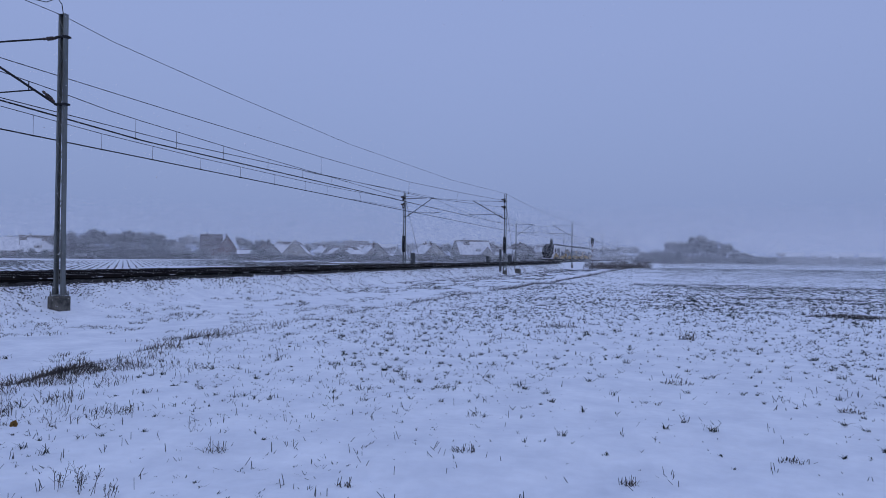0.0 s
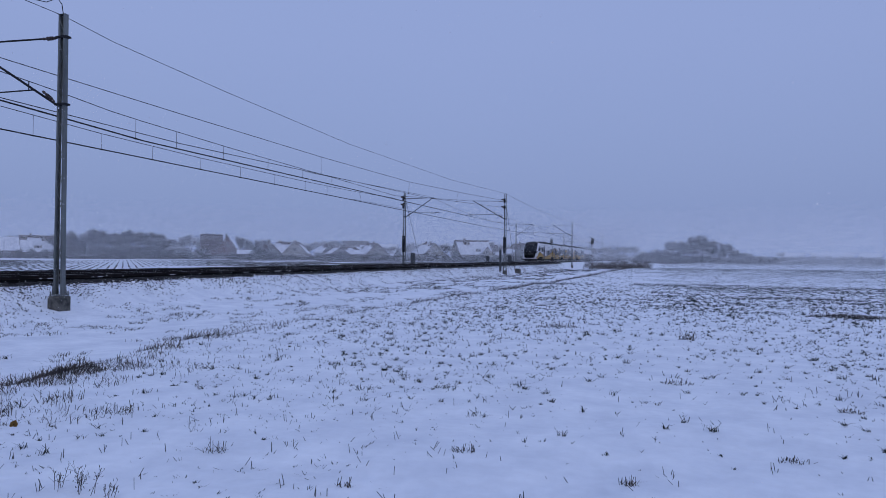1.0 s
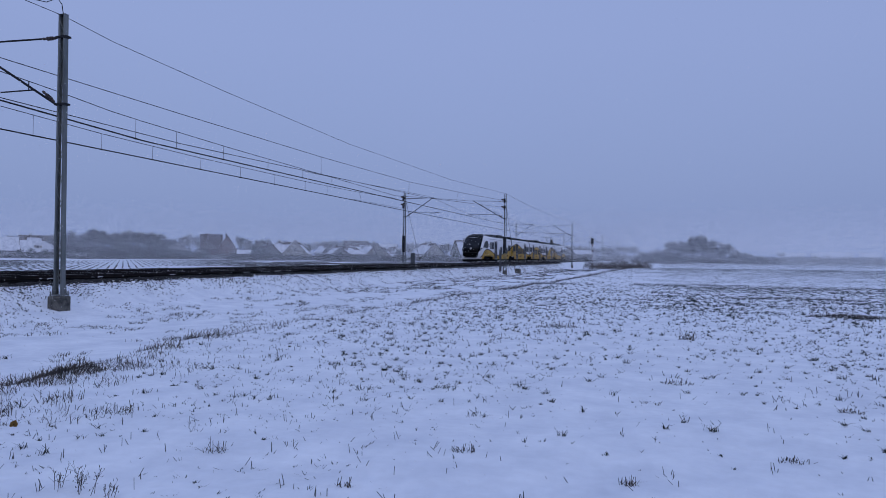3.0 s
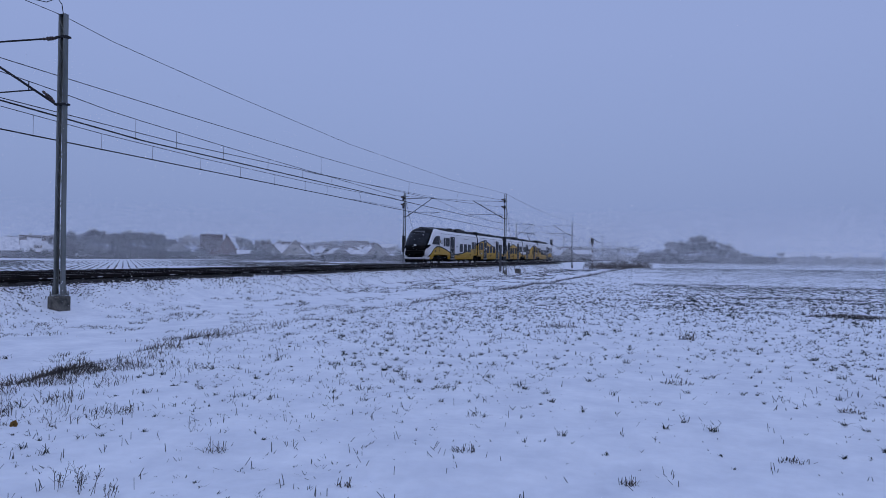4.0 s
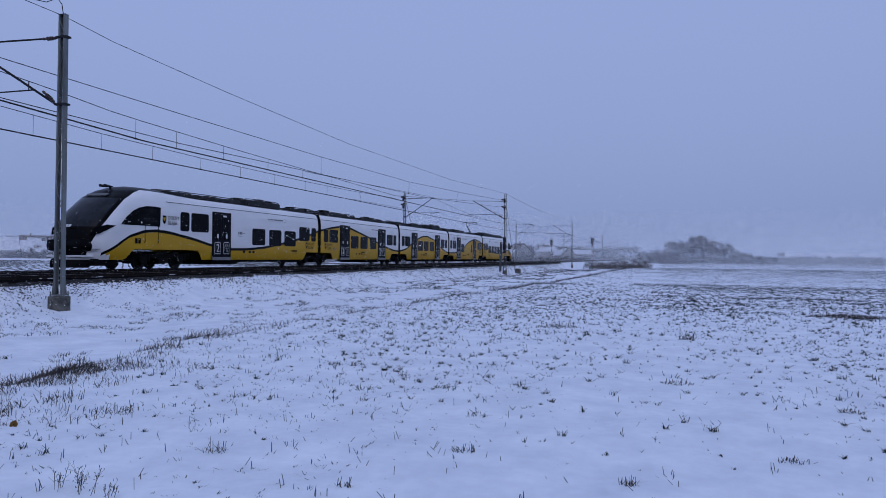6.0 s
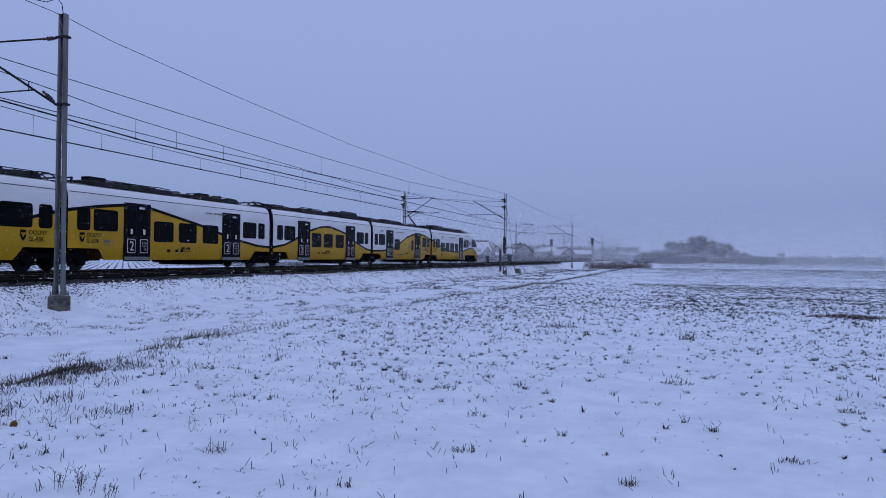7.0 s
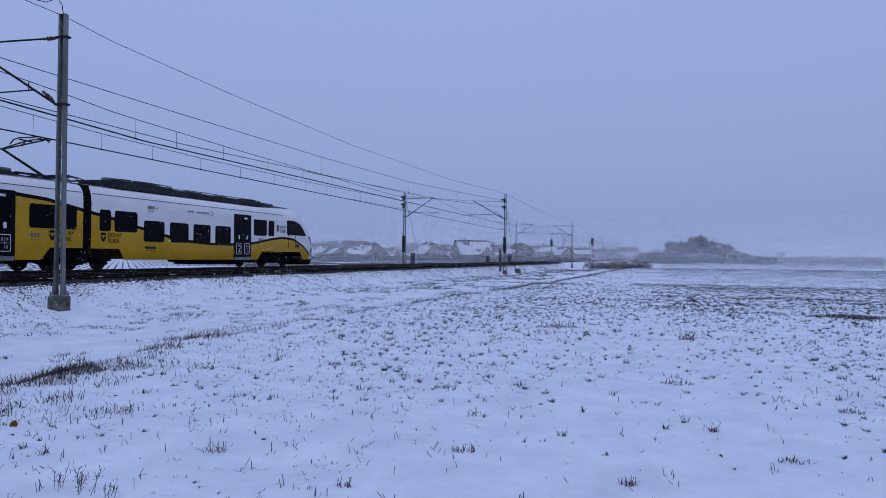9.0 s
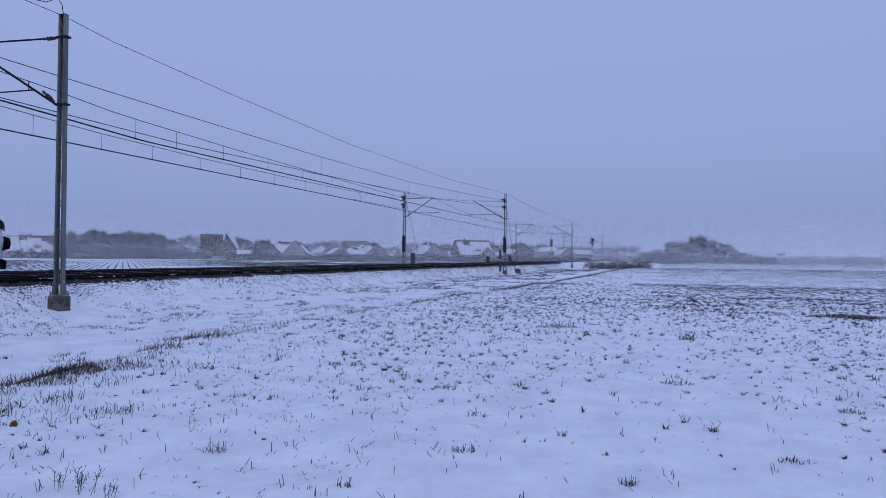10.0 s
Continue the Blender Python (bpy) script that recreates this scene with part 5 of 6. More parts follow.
# ---- bare trees, bushes, hedges ----
def branch_tree(seed, height, spread, twigs):
    """Verts of limbs (quads) and of twigs (triangles) for one bare crown."""
    r = random.Random(seed)
    limbs, fine = [], []

    def limb(a, b, ra, rb):
        a, b = Vector(a), Vector(b)
        d = (b - a).normalized()
        s = d.orthogonal().normalized()
        q = d.cross(s)
        k = 5 if ra > 0.05 else 3
        for i in range(k):
            t0, t1 = 2 * math.pi * i / k, 2 * math.pi * (i + 1) / k
            c0, c1 = s * math.cos(t0) + q * math.sin(t0), s * math.cos(t1) + q * math.sin(t1)
            limbs.extend((a + c0 * ra, a + c1 * ra, b + c1 * rb, b + c0 * rb))

    def grow(p, d, ln, rad, lev):
        q = p + d * ln
        limb(p, q, rad, rad * 0.7)
        if lev <= 1:
            for _ in range(twigs if lev == 0 else twigs // 2):
                o = p.lerp(q, r.random())
                dd = (d * 0.6 + Vector((r.gauss(0, 0.75), r.gauss(0, 0.75), r.gauss(0.15, 0.55)))).normalized()
                s = dd.orthogonal().normalized()
                l2 = ln * r.uniform(0.5, 1.4)
                w = 0.013 * height / 9
                fine.extend((o - s * w, o + s * w, o + dd * l2))
        if lev == 0:
            return
        for _ in range(3 if lev > 1 else 4):
            dd = (d + Vector((r.gauss(0, spread), r.gauss(0, spread), r.gauss(0.3, spread * 0.6)))).normalized()
            grow(p.lerp(q, r.uniform(0.55, 1.0)), dd, ln * r.uniform(0.62, 0.85), rad * 0.55, lev - 1)

    base = Vector((0, 0, -0.4))
    th = height * r.uniform(0.2, 0.3)
    limb(base, (0, 0, th), height * 0.022, height * 0.016)
    trunk = list(limbs)
    limbs.clear()
    for k in range(5):
        a = k * 1.26 + r.random()
        d = Vector((math.cos(a) * spread * 0.8, math.sin(a) * spread * 0.8, 1)).normalized()
        grow(Vector((0, 0, th * r.uniform(0.75, 1.0))), d, height * 0.27, height * 0.010, 3)
    return trunk, limbs, fine


def make_tree(seed, height, spread, twigs, label):
    t = thing("tree", label, "tree", "bare winter trees")
    trunk, limbs, fine = branch_tree(seed, height, spread, twigs)
    part("trunk", tris("trunk", np.array([tuple(v) for v in trunk]), BARK, 4), parent=t)
    v4 = np.array([tuple(v) for v in limbs]).reshape(-1, 4, 3)
    v3 = np.array([tuple(v) for v in fine]).reshape(-1, 3, 3)
    allv = np.concatenate([v4[:, (0, 1, 2)].reshape(-1, 3), v4[:, (0, 2, 3)].reshape(-1, 3), v3.reshape(-1, 3)])
    part("crown", tris("crown", allv, TWIG), parent=t)
    return t


PROTO = [make_tree(11, 9, 0.50, 44, "tall bare winter tree with a broad twiggy crown"), make_tree(23, 9, 0.60, 44, "bare spreading winter tree with dense twigs"),
         make_tree(37, 9, 0.44, 44, "slim bare winter tree with upright limbs")]
PLANTED = []


def spot(az, d):
    """The place d metres off, az degrees to the left of the railway's line."""
    return -math.sin(radians(az)) * d, math.cos(radians(az)) * d


def grove(az0, az1, d0, d1, heights):
    """Trees side by side from one bearing to another, with the heights given."""
    n = len(heights)
    for k, h in enumerate(heights):
        az = az0 + (az1 - az0) * (k + random.uniform(0.25, 0.75)) / n
        x, y = spot(az, random.uniform(d0, d1))
        i = len(PLANTED) % 3
        s = h / 9.0 * random.uniform(0.8, 1.06)
        wide = random.uniform(0.8, 1.1)
        m = pose(x, y, -0.25, 0, 0, random.uniform(0, 360)) @ Matrix.Diagonal((s * wide, s * wide, s, 1))
        t = PROTO[i] if len(PLANTED) < 3 else copy_thing(PROTO[i], pose(0, 0, 0))
        t.matrix_world = m
        PLANTED.append(t)


grove(45.5, 43.4, 268, 295, [9.0, 10.1, 10.5, 9.9, 8.4, 7.7])
grove(43.2, 37.7, 262, 300, [8.9, 10.5, 11.4, 11.0, 10.5, 10.1, 11.1, 11.8, 11.0, 10.5, 10.3, 10.9, 11.2, 10.6, 10.0, 9.1, 7.9])
grove(36.8, 35.3, 330, 370, [11.5, 11.9, 10.6])
grove(32.7, 29.9, 300, 340, [10.5, 9.8, 8.1, 8.9, 9.4, 8.0])
grove(29.7, 19.7, 370, 440, [10.5, 9.4, 11.2, 10.1, 9.6, 11.8, 10.4, 9.1, 10.8, 11.4, 9.9, 9.1, 8.6, 10.5, 8.4, 7.9, 8.9, 7.8, 9.7, 8.9, 8.0, 8.4])
grove(19.7, 4.6, 370, 440, [9.9, 10.6, 11.5, 9.4, 10.2, 11.9, 10.7, 9.8, 11.1, 10.3, 9.5, 11.6, 10.0, 10.9, 8.2, 9.2, 8.7, 10.3, 11.7, 9.9, 8.7, 9.7, 8.8, 10.2, 9.6, 9.0])
grove(4.6, 1.2, 430, 470, [10.6, 11.3, 10.3, 10.0, 9.3, 8.7])
grove(-0.2, -6.5, 318, 345, [8.4, 10.6, 10.9, 10.5, 11.4, 13.6, 14.2, 13.9, 12.0, 10.4, 9.6, 10.1, 8.4, 7.6, 6.8, 5.9, 5.0])
grove(-0.4, -5.4, 305, 316, [5.6, 6.9, 7.9, 8.8, 9.2, 8.1, 6.6, 6.0, 5.0])
grove(-6.7, -8.0, 285, 297, [3.6, 3.2, 3.4])
grove(-8.1, -14.7, 400, 435, [6.6, 4.6, 4.4, 5.3, 4.5, 5.1, 5.4, 4.9, 4.6, 5.2, 4.4])
grove(31.8, 27.0, 300, 345, [7.5, 6.4, 8.2, 7.0, 6.8, 7.7])
grove(26.5, 8.0, 300, 345, [7.2, 6.3, 7.9, 6.6, 8.1, 7.4, 6.1, 7.7, 6.9, 8.3, 7.0, 6.5, 7.8, 6.2])
grove(48.3, 46.3, 330, 360, [8.9, 9.4, 8.1])


def twig_cloud(name, label, cat, cx, cy, rx, ry, h, n, material, seed, kind="", ln=0.35, w=0.012, z0=-0.25):
    """A low bush: many fine twigs rising from a patch."""
    r = np.random.default_rng(seed)
    a, q = r.random(n) * 6.283, np.sqrt(r.random(n))
    lob = 0.75 + 0.25 * np.sin(a * 3 + seed) + 0.15 * np.sin(a * 5 + 2 * seed)
    x, y = cx + np.cos(a) * q * rx * lob, cy + np.sin(a) * q * ry * lob
    top = h * np.sqrt(np.clip(1 - q ** 2.2, 0.05, 1)) * (0.6 + 0.4 * vnoise(x * 0.8, y * 0.8, seed))
    z = z0 + top * r.random(n) ** 0.8
    d = np.stack([r.normal(0, 0.5, n), r.normal(0, 0.5, n), np.abs(r.normal(0.8, 0.4, n))], -1)
    d /= np.linalg.norm(d, axis=1)[:, None]
    p = np.stack([x, y, z], -1)
    s = np.cross(d, r.normal(0, 1, (n, 3)))
    s /= np.linalg.norm(s, axis=1)[:, None]
    L = ln * (0.5 + r.random(n))[:, None]
    v = np.stack([p - s * w, p + s * w, p + d * L], 1).reshape(-1, 3)
    ob = new(name, tris(name, v, material))
    return tagged(ob, label, cat, kind=kind)


KINDS = {"bush": (BUSH, "low brown leafless bush beside the track", "bush"), "hedge": (HEDGE, "dark garden hedge in front of the houses", "hedge"),
         "evergreen_shrub": (CONIFER, "dark evergreen shrub in a garden", "shrub"), "thicket": (TWIG, "grey leafless thicket far behind the field", "thicket")}


def bush_row(kind, az0, az1, d0, d1, count, rx, ry, h0, h1, n, ln=0.5, w=0.02):
    material, label, cat = KINDS[kind]
    for k in range(count):
        x, y = spot(az0 + (az1 - az0) * (k + random.uniform(0.3, 0.7)) / count, random.uniform(d0, d1))
        twig_cloud(kind, label, cat, x, y, rx, ry, random.uniform(h0, h1), n, material, random.randint(1, 9999), ln=ln, w=w)


bush_row("thicket", 44.9, 37.7, 262, 280, 12, 5, 3, 4.5, 7.0, 3200, 0.9, 0.06)
bush_row("thicket", 37.5, 30.6, 290, 320, 8, 5, 3, 3.5, 5.5, 2200, 0.9, 0.06)
bush_row("bush", 5.4, 1.0, 118, 133, 13, 1.5, 2.2, 1.0, 2.1, 700, 0.5, 0.011)
bush_row("thicket", 1.2, -0.9, 250, 300, 6, 6, 5, 3.0, 6.0, 3200, 0.8, 0.04)
bush_row("hedge", 26.7, 5.2, 236, 250, 18, 4.4, 2.0, 2.0, 3.2, 2600, 0.6, 0.06)
bush_row("hedge", 37.7, 26.7, 250, 266, 10, 4.4, 2.0, 1.6, 2.8, 2300, 0.6, 0.06)
bush_row("hedge", 44.9, 37.6, 240, 256, 9, 4.8, 2.5, 3.0, 4.5, 3400, 0.6, 0.04)
bush_row("hedge", 48.3, 44.9, 236, 246, 4, 5.0, 2.0, 1.4, 2.0, 1800, 0.5, 0.035)
bush_row("evergreen_shrub", 47.4, 45.2, 250, 256, 3, 2.0, 1.8, 3.2, 4.2, 1500, 0.5, 0.04)
bush_row("evergreen_shrub", 31.6, 30.6, 280, 290, 2, 2.2, 2.0, 4.5, 6.0, 1800, 0.5, 0.04)
bush_row("evergreen_shrub", 27.2, 9.0, 275, 295, 9, 2.2, 2.0, 4.0, 6.0, 1800, 0.5, 0.04)
bush_row("thicket", -0.6, -7.6, 312, 330, 10, 7, 4, 3.0, 4.8, 3600, 0.8, 0.03)
bush_row("thicket", -8.0, -14.7, 400, 430, 9, 12, 5, 2.6, 4.2, 4000, 1.0, 0.05)
bush_row("thicket", 12.5, 0.4, 420, 430, 8, 13, 6, 4.0, 7.0, 4000, 1.0, 0.07)


# ---- grass, stubble and weeds poking through the snow ----
def blades(x, y, h, lean, w, r, simple=False):
    """Thin tapering blades standing on the ground, arrays in."""
    n = len(x)
    z = ground_z(x, y) - 0.004
    a = r.random(n) * 6.283
    dx, dy = np.cos(a) * lean * h, np.sin(a) * lean * h
    b = r.random(n) * 6.283
    sx, sy = np.cos(b) * w, np.sin(b) * w
    p = np.stack([x, y, z], -1)
    s = np.stack([sx, sy, 0 * sx], -1)
    m = p + np.stack([dx * 0.35, dy * 0.35, h * 0.6], -1)
    t = p + np.stack([dx, dy, h], -1)
    q1 = np.stack([p - s, p + s, m + s * 0.7, m - s * 0.7], 1).reshape(-1, 3)
    q2 = np.stack([m - s * 0.7, m + s * 0.7, t + s * 0.25, t - s * 0.25], 1).reshape(-1, 3)
    if simple:
        return np.stack([p - s, p + s, t + s * 0.4, t - s * 0.4], 1).reshape(-1, 3)
    return np.concatenate([q1, q2])


def sown(y0, y1, per_m2, r, seed, bare=0.5):
    """Places spread evenly over the open field, thinned in patches."""
    n = int(per_m2 * 1.49 * (y1 * y1 - y0 * y0) / 2)
    y = np.sqrt(y0 * y0 + (y1 * y1 - y0 * y0) * r.random(n))
    x = y * r.uniform(-1.15, 0.34, n)
    ok = x > berm(y) + 0.15
    x, y = x[ok], y[ok]
    dens = vnoise(x * 0.3, y * 0.22, seed) * 0.55 + vnoise(x * 1.1, y * 0.8, seed + 1) * 0.45
    # the sown field begins at x = 0; snow lies deeper close by and along the lane
    dens = dens + 0.30 * np.clip((x + 0.6) / 1.2, 0, 1) * np.clip((y - 12) / 20, 0, 1) - 0.07 * np.clip((8 - y) / 3, 0, 1)
    ok = r.random(len(x)) < np.clip(0.55 + 2.0 * (dens - bare), 0.14, 1.0)
    return x[ok], y[ok]


def tuft_field(name, label, y0, y1, per_m2, per, size, wid, material, seed, bare=0.5, simple=False):
    """Compact tufts: blades that rise from one root and splay outwards."""
    r = np.random.default_rng(seed)
    x, y = sown(y0, y1, per_m2, r, seed, bare)
    k = r.integers(per[0], per[1] + 1, len(x))
    sz = np.repeat(size[0] + (size[1] - size[0]) * r.random(len(x)) ** 1.5, k)
    X, Y = np.repeat(x, k), np.repeat(y, k)
    X, Y = X + r.normal(0, 0.32, len(X)) * sz, Y + r.normal(0, 0.32, len(X)) * sz
    h = sz * r.uniform(0.35, 1.0, len(X))
    v = blades(X, Y, h, np.abs(r.normal(1.05, 0.8, len(X))), wid * (1 + Y / 16) * r.uniform(0.6, 1.4, len(X)), r, simple)
    tagged(new(name, tris(name, v, material, 4)), label, "grass", kind="stuff")


def sticks(x, y, h, tilt, w, r):
    """Straight stubble straws, three-sided, cut off at the top."""
    n = len(x)
    a = r.random(n) * 6.283
    p = np.stack([x, y, ground_z(x, y) - 0.015], -1)
    t = p + np.stack([np.cos(a) * np.sin(tilt) * h, np.sin(a) * np.sin(tilt) * h, np.cos(tilt) * h + 0.01], -1)
    out, b = [], r.random(n) * 6.283
    ring = [np.stack([np.cos(b + q) * w, np.sin(b + q) * w, 0 * w], -1) for q in (0.0, 2.094, 4.189)]
    for i in range(3):
        c, d = ring[i], ring[(i + 1) % 3]
        out.append(np.stack([p + c, p + d, t + d * 0.85, t + c * 0.85], 1).reshape(-1, 3))
    return np.concatenate(out)


def stubble(name, label, y0, y1, per_m2, group, h0, h1, w, material, seed):
    """Straws standing singly or in small cut bunches."""
    r = np.random.default_rng(seed)
    x, y = sown(y0, y1, per_m2, r, seed, 0.44)
    k = np.where(r.random(len(x)) < 0.6, 1, r.integers(2, group + 1, len(x)))
    X, Y = np.repeat(x, k), np.repeat(y, k)
    m = len(X)
    X, Y = X + r.normal(0, 0.035, m), Y + r.normal(0, 0.035, m)
    v = sticks(X, Y, r.uniform(h0, h1, m), np.abs(r.normal(0.5, 0.45, m)), w * (1 + Y / 18) * r.uniform(0.7, 1.3, m), r)
    tagged(new(name, tris(name, v, material, 4)), label, "stubble", kind="stuff")


stubble("stubble", "short dry stubble straws poking through snow", 3.6, 32, 8.0, 4, 0.03, 0.085, 0.0024, GRASS_DRY, 31)
tuft_field("grass_tufts", "small frosted grass tufts in the snow", 3.6, 12, 8.0, (5, 22), (0.024, 0.08), 0.0027, GRASS_GREEN, 47, 0.5)
tuft_field("grass_tufts", "scattered grass tufts across the snowy field", 12, 48, 13.0, (6, 14), (0.022, 0.082), 0.0026, GRASS_GREEN, 53, 0.5)
tuft_field("grass_tufts", "larger dark grass tufts among the stubble", 7, 30, 2.4, (10, 20), (0.035, 0.09), 0.0027, GRASS_GREEN, 83, 0.5)
tuft_field("grass_crumbs", "tiny grass tips barely showing through the snow", 4, 46, 34.0, (1, 4), (0.018, 0.042), 0.0027, GRASS_GREEN, 67, 0.5, True)
tuft_field("grass_tufts", "winter crop tufts over the snowy field", 48, 130, 7.5, (2, 5), (0.025, 0.07), 0.0030, GRASS_GREEN, 59, 0.56, True)
tuft_field("grass_tufts", "sparse crop rows over the far snowy field", 130, 420, 0.8, (2, 4), (0.05, 0.10), 0.005, GRASS_GREEN, 61, 0.62, True)


def weeds():
    r = np.random.default_rng(5)
    S, M = [], []
    for row in WEED_EDGE + WEED_FIELD + WEED_NEAR:
        cx, cy, rx, ry, n, h = row
        for store, share, hh in ((S, 0.55, 1.0), (M, 1.6, 0.5)):
            m = max(2, int(n * share))
            a, q = r.random(m) * 6.283, np.sqrt(r.random(m))
            store.append((cx + np.cos(a) * q * rx, cy + np.sin(a) * q * ry, hh * h * r.uniform(0.3, 1.0, m)))
    # the ragged edge of the field all along the lane
    yy = 5 + 150 * r.random(5200) ** 1.3
    yy = yy[(vnoise(yy * 0.6, yy * 0 + 2, 33) > 0.40) & (r.random(len(yy)) < 1.25 - yy / 130)]
    M.append((berm(yy) + r.normal(-0.1, 0.22, len(yy)) * (1 + yy / 90), yy, r.uniform(0.04, 0.17, len(yy)) * (1 + yy / 110)))
    x, y, h = (np.concatenate([q[i] for q in S]) for i in range(3))
    v = [sticks(x, y, h, np.abs(r.normal(0.45, 0.42, len(x))), (0.0019 + 0.00018 * y) * r.uniform(0.7, 1.4, len(x)), r)]
    x, y, h = (np.concatenate([q[i] for q in M]) for i in range(3))
    v.append(blades(x, y, h, np.abs(r.normal(0.9, 0.8, len(x))), (0.0022 + 0.00013 * y) * r.uniform(0.6, 1.4, len(x)), r))
    tagged(new("dead_weeds", tris("dead_weeds", np.concatenate(v), WEED, 4)), "brown dead weed stalks along the field edge", "weeds", kind="stuff")
    # branched seed heads on a few stalks close by
    v = []
    for cx, cy, h in SEED_STALKS:
        for k in range(4):
            a, t = r.random() * 6.283, r.uniform(0.05, 0.4)
            p = np.array([cx + r.normal(0, 0.035), cy + r.normal(0, 0.03), 0.0])
            p[2] = float(ground_z(p[0], p[1])) - 0.02
            d = np.array([math.cos(a) * math.sin(t), math.sin(a) * math.sin(t), math.cos(t)])
            L = h * r.uniform(0.6, 1.0)
            top = p + d * L
            twig = [(p, top, 0.0024)]
            for j in range(7):
                q = p + d * L * r.uniform(0.45, 1.0)
                e = q + (d * 0.6 + r.normal(0, 0.6, 3)) * L * 0.22
                twig.append((q, e, 0.0014))
                twig.append((e, e + r.normal(0, 0.006, 3) + (0, 0, 0.010), 0.0032))
            for q, e, w in twig:
                for ax in (np.array([w, 0, 0]), np.array([0, w, 0])):
                    v += [q - ax, q + ax, e + ax * 0.7, e - ax * 0.7]
    tagged(new("seed_stalks", tris("seed_stalks", np.array(v), WEED, 4)), "branched dead weeds with small seed heads", "weeds", kind="stuff")
    # straw and clods on the railway bank, lying down the slope
    n = 9500
    yb = 10 + 120 * r.random(n) ** 1.5
    xb = r.uniform(-18.0, -9.5, n)
    kp = (vnoise(xb * 0.5, yb * 0.35, 71) * 0.5 + vnoise(xb * 2, yb * 1.2, 72) * 0.5 + (xb < -15) * 0.10) > 0.55
    xb, yb = xb[kp], yb[kp]
    k = r.integers(2, 6, len(xb))
    xb, yb = np.repeat(xb, k), np.repeat(yb, k)
    xb, yb = xb + r.normal(0, 0.05, len(xb)), yb + r.normal(0, 0.05, len(yb))
    v = blades(xb, yb, r.uniform(0.02, 0.085, len(xb)), np.abs(r.normal(1.3, 0.9, len(xb))), (0.0028 + 0.00035 * yb) * r.uniform(0.6, 1.4, len(xb)), r)
    tagged(new("bank_grass", tris("bank_grass", v, GRASS_DRY, 4)), "sparse dry grass on the snowy railway bank", "grass", kind="stuff")


# clumps of weeds: x, y, half widths, stalks, height
WEED_EDGE = [(-7.15, 6.9, 0.45, 0.4, 170, 0.16), (-7.5, 7.75, 0.45, 0.4, 480, 0.15), (-7.2, 8.3, 0.5, 0.35, 160, 0.14), (-7.9, 10.1, 0.36, 0.4, 110, 0.15), (-8.15, 11.7, 0.4, 0.5, 90, 0.2),
             (-7.0, 6.1, 0.35, 0.3, 90, 0.14), (-8.6, 20, 0.3, 2.5, 90, 0.13), (-8.0, 28, 0.3, 5, 200, 0.16), (-7.4, 40, 0.3, 8, 220, 0.18), (-6.6, 55, 0.3, 9, 200, 0.2)]
WEED_FIELD = [(-6.1, 6.2, 0.2, 0.25, 50, 0.13), (-5.6, 5.6, 0.5, 0.4, 60, 0.12), (-5.2, 6.0, 0.25, 0.2, 50, 0.10), (-5.0, 4.3, 0.3, 0.3, 16, 0.11), (-1.75, 7.0, 0.1, 0.1, 12, 0.12),
              (0.5, 14.8, 0.16, 0.1, 26, 0.26), (-2.2, 16.6, 0.45, 0.25, 60, 0.16), (5.1, 22.6, 1.1, 0.5, 520, 0.12), (-2.08, 4.6, 0.06, 0.05, 14, 0.09), (5.0, 32, 2.6, 0.7, 300, 0.10), (-3.4, 5.0, 0.11, 0.08, 20, 0.13), (-6.4, 5.6, 0.35, 0.3, 80, 0.13)]
WEED_NEAR = [(-5.9, 5.0, 0.3, 0.25, 50, 0.12), (-5.55, 4.6, 0.2, 0.15, 30, 0.12), (-6.9, 7.3, 0.7, 0.5, 130, 0.11), (-6.5, 8.6, 0.6, 0.4, 60, 0.1), (-7.6, 9.2, 0.4, 0.5, 60, 0.12),
             (-1.5, 5.6, 0.1, 0.07, 26, 0.09), (-0.2, 5.2, 0.08, 0.06, 24, 0.08), (1.0, 6.2, 0.12, 0.08, 30, 0.07), (1.9, 8.4, 0.14, 0.1, 40, 0.07), (0.2, 9.5, 0.2, 0.12, 46, 0.08)]
SEED_STALKS = [(-3.92, 3.95, 0.15), (-3.72, 3.98, 0.18), (-3.66, 3.92, 0.2), (-3.42, 3.9, 0.13), (-5.3, 4.5, 0.12)]
weeds()


def furrows():
    """Soil ridges showing dark through the snow on the field beyond the tracks."""
    r = np.random.default_rng(12)
    d = np.array([-math.sin(radians(40.6)), math.cos(radians(40.6))])
    nrm = np.array([d[1], -d[0]])
    v = []
    for k in range(-150, 190):
        o = np.array([-30.0, 40.0]) + nrm * k * 0.85
        s = 0.0
        while s < 190:
            ln = r.uniform(2, 7)
            w = r.uniform(0.05, 0.2)
            p0, p1 = o + d * s, o + d * (s + ln)
            mid = (p0 + p1) / 2
            if mid[0] < -29.5 and -140 < mid[0] and mid[1] < 215 and vnoise(np.array([mid[0] * 0.08]), np.array([mid[1] * 0.08]), 15)[0] > 0.28:
                j0, j1 = r.normal(0, 0.05, 2)
                a0, a1 = p0 + nrm * (j0 - w), p0 + nrm * (j0 + w)
                b0, b1 = p1 + nrm * (j1 - w), p1 + nrm * (j1 + w)
                c0, c1 = p0 + nrm * j0, p1 + nrm * j1
                z, zr = -0.23, -0.23 + r.uniform(0.06, 0.12)
                v += [(*a0, z), (*b0, z), (*c1, zr), (*c0, zr), (*c0, zr), (*c1, zr), (*b1, z), (*a1, z)]
            s += ln + r.uniform(0.0, 0.8)
    tagged(new("field_furrows", tris("field_furrows", np.array(v), SOIL, 4)), "dark soil furrows showing through the snow", "soil", kind="stuff")


furrows()

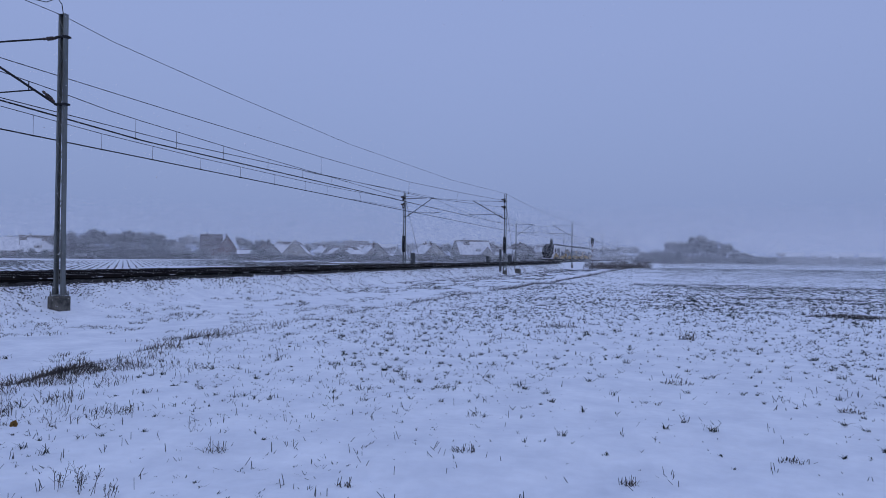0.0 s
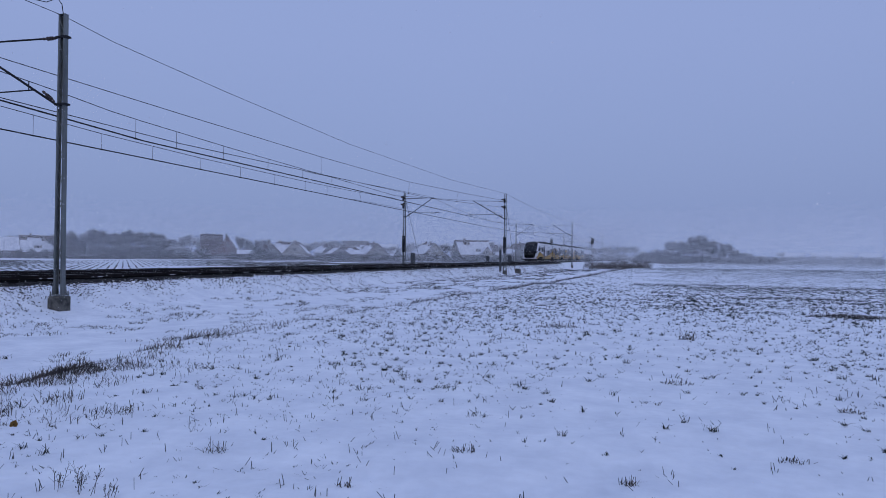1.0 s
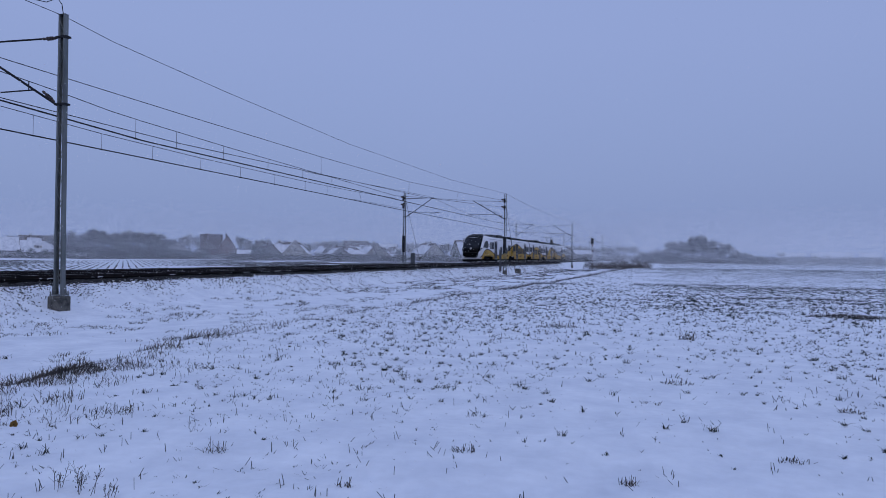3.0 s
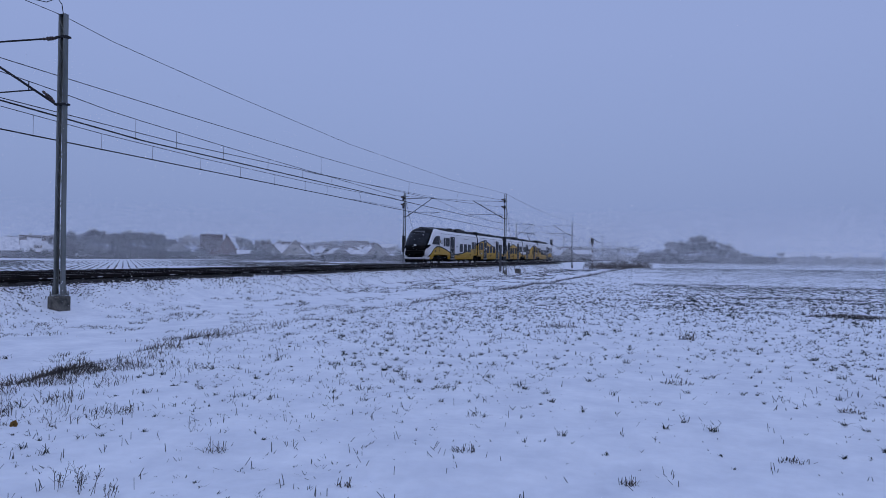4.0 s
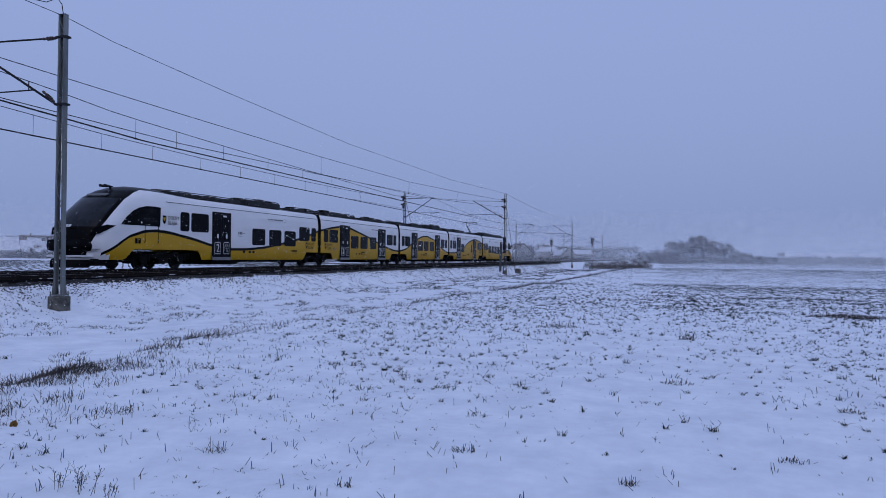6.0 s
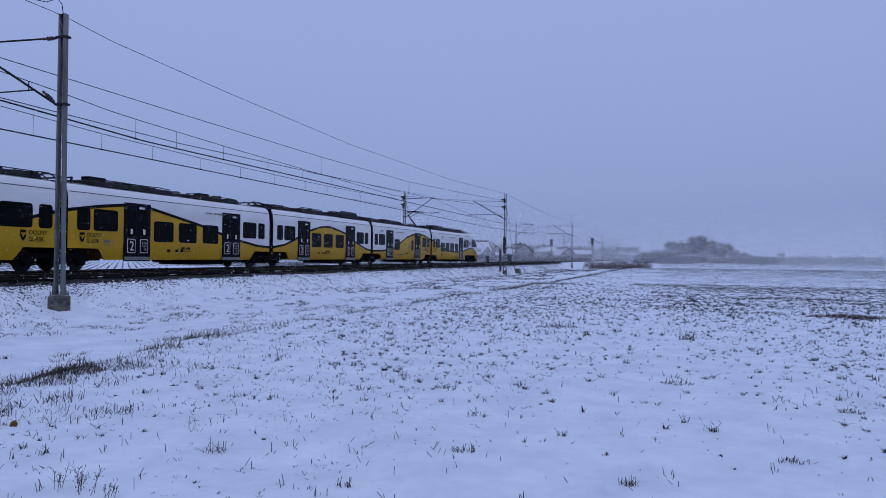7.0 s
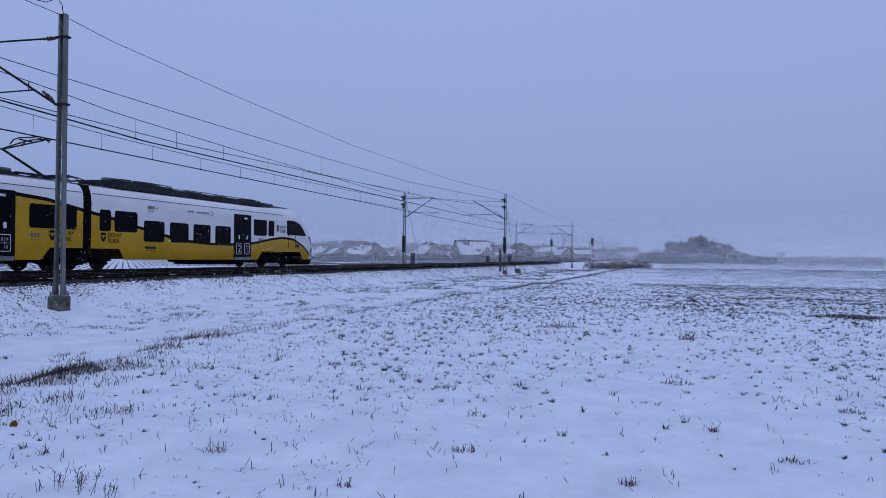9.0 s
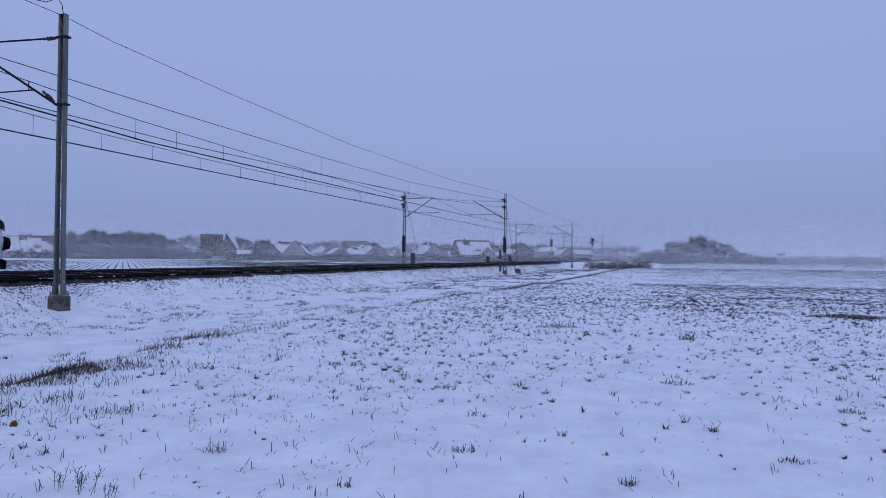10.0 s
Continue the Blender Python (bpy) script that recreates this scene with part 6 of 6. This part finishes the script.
lf = thing("fallen_leaf", "curled yellow-brown fallen leaf on the snow", "leaf", at=pose(-5.60, 5.16, float(ground_z(-5.6, 5.16)) + 0.01, 55, 20, 40))
lb = bmesh.new()
outline = [(0, -0.045), (0.03, -0.02), (0.034, 0.015), (0.0, 0.06), (-0.034, 0.015), (-0.03, -0.02)]
c0 = lb.verts.new((0, 0, -0.012))
ring = [lb.verts.new((a * 0.95, b * 0.95, 0.012 * abs(a) * 40)) for a, b in outline]
for k in range(6):
    lb.faces.new((c0, ring[k], ring[(k + 1) % 6]))
bmesh.ops.solidify(lb, geom=lb.faces[:], thickness=0.002)
part("blade", lb, LEAF, lf)
part("stalk", tube((0, -0.055, 0.0), (0.01, -0.11, 0.01), 0.0025, seg=5), LEAF, lf)


# ---- falling snow, and added slivers that imitate the distant haze ----
def snowfall():
    """Flakes through the air over field and railway, and haze built from slivers farther off."""
    r = np.random.default_rng(3)
    out = []

    def flakes(n, d0, d1, top, rise, size, grow):
        """Single flakes close enough to be told apart."""
        d = d0 + (d1 - d0) * r.random(n)
        a = radians(16.8) + np.radians(r.uniform(-34, 34, n))
        c = np.stack([-np.sin(a) * d, np.cos(a) * d, -0.5 + (top + rise * d) * r.random(n)], -1)
        s = size * (0.7 + 0.6 * r.random(n)) * (1 + grow * d)
        t = r.normal(0, 1, (n, 3, 3))
        t -= t.mean(1, keepdims=True)
        t /= np.linalg.norm(t, axis=2, keepdims=True)
        out.append((c[:, None] + t * s[:, None, None]).reshape(-1, 3))

    def haze_slivers(n, d0, d1, az0, az1, length, w, top, rise):
        """Hair-thin slivers, not real flakes, whose number stands in for the haze."""
        d = d0 + (d1 - d0) * r.random(n)
        a = np.radians(az0 + (az1 - az0) * r.random(n))
        high = (top + rise * d) * (0.45 + 0.85 * r.random(n))
        z = -length + (high + length) * r.random(n)
        L = length * (0.7 + 0.6 * r.random(n))
        p = np.stack([-np.sin(a) * d, np.cos(a) * d, z + L / 2], -1)
        way = r.normal(0, 1, (n, 3))
        way /= np.linalg.norm(way, axis=1)[:, None]
        across = np.cross(way, r.normal(0, 1, (n, 3)))
        across *= (w * 1.27 / np.linalg.norm(across, axis=1))[:, None]
        half = way * (L / 2)[:, None]
        out.append(np.stack([p - half - across, p - half + across, p + half], 1).reshape(-1, 3))
    flakes(6500, 5, 22, 2, 0.4, 0.005, 0.05)
    flakes(11000, 22, 45, 3, 0.25, 0.010, 0.015)
    flakes(9000, 45, 90, 3, 0.3, 0.012, 0.004)
    haze_slivers(560000, 135, 236, -18, 52, 1.6, 0.0015, 2, 0.05)
    haze_slivers(340000, 300, 395, -18, 52, 3.0, 0.0050, 2, 0.05)
    haze_slivers(110000, 440, 550, -18, 20, 6.0, 0.0088, 2, 0.05)
    return tagged(new("snowfall_and_haze", tris("snowfall_and_haze", np.concatenate(out), FLAKE_HAZE)), "light falling snow, with added slivers standing in for distant haze", "snowfall", kind="stuff")


SNOW_AND_HAZE = snowfall()


# ---- motion ----
def motions():
    # place of the train's front along the track, second by second: about 22 to 23 m/s
    rows = [(0.0, 158.9), (1.0, 136.6), (2.0, 114.2), (2.5, 103.0), (4.0, 69.3), (4.5, 58.05), (5.0, 46.8), (5.5, 35.5), (6.8, 6.36), (7.5, -9.47), (8.0, -21.03), (9.0, -44.75), (9.5, -56.59), (10.0, -68.85)]
    walk(TRAIN, [(t, pose(FAR_TRACK, y, 0.75)) for t, y in rows])
    walk(SNOW_AND_HAZE, [(t, pose(-0.35 * t, -0.25 * t, -0.3 * t)) for t in (0.0, 2.5, 5.0, 7.5, 10.0)])


motions()
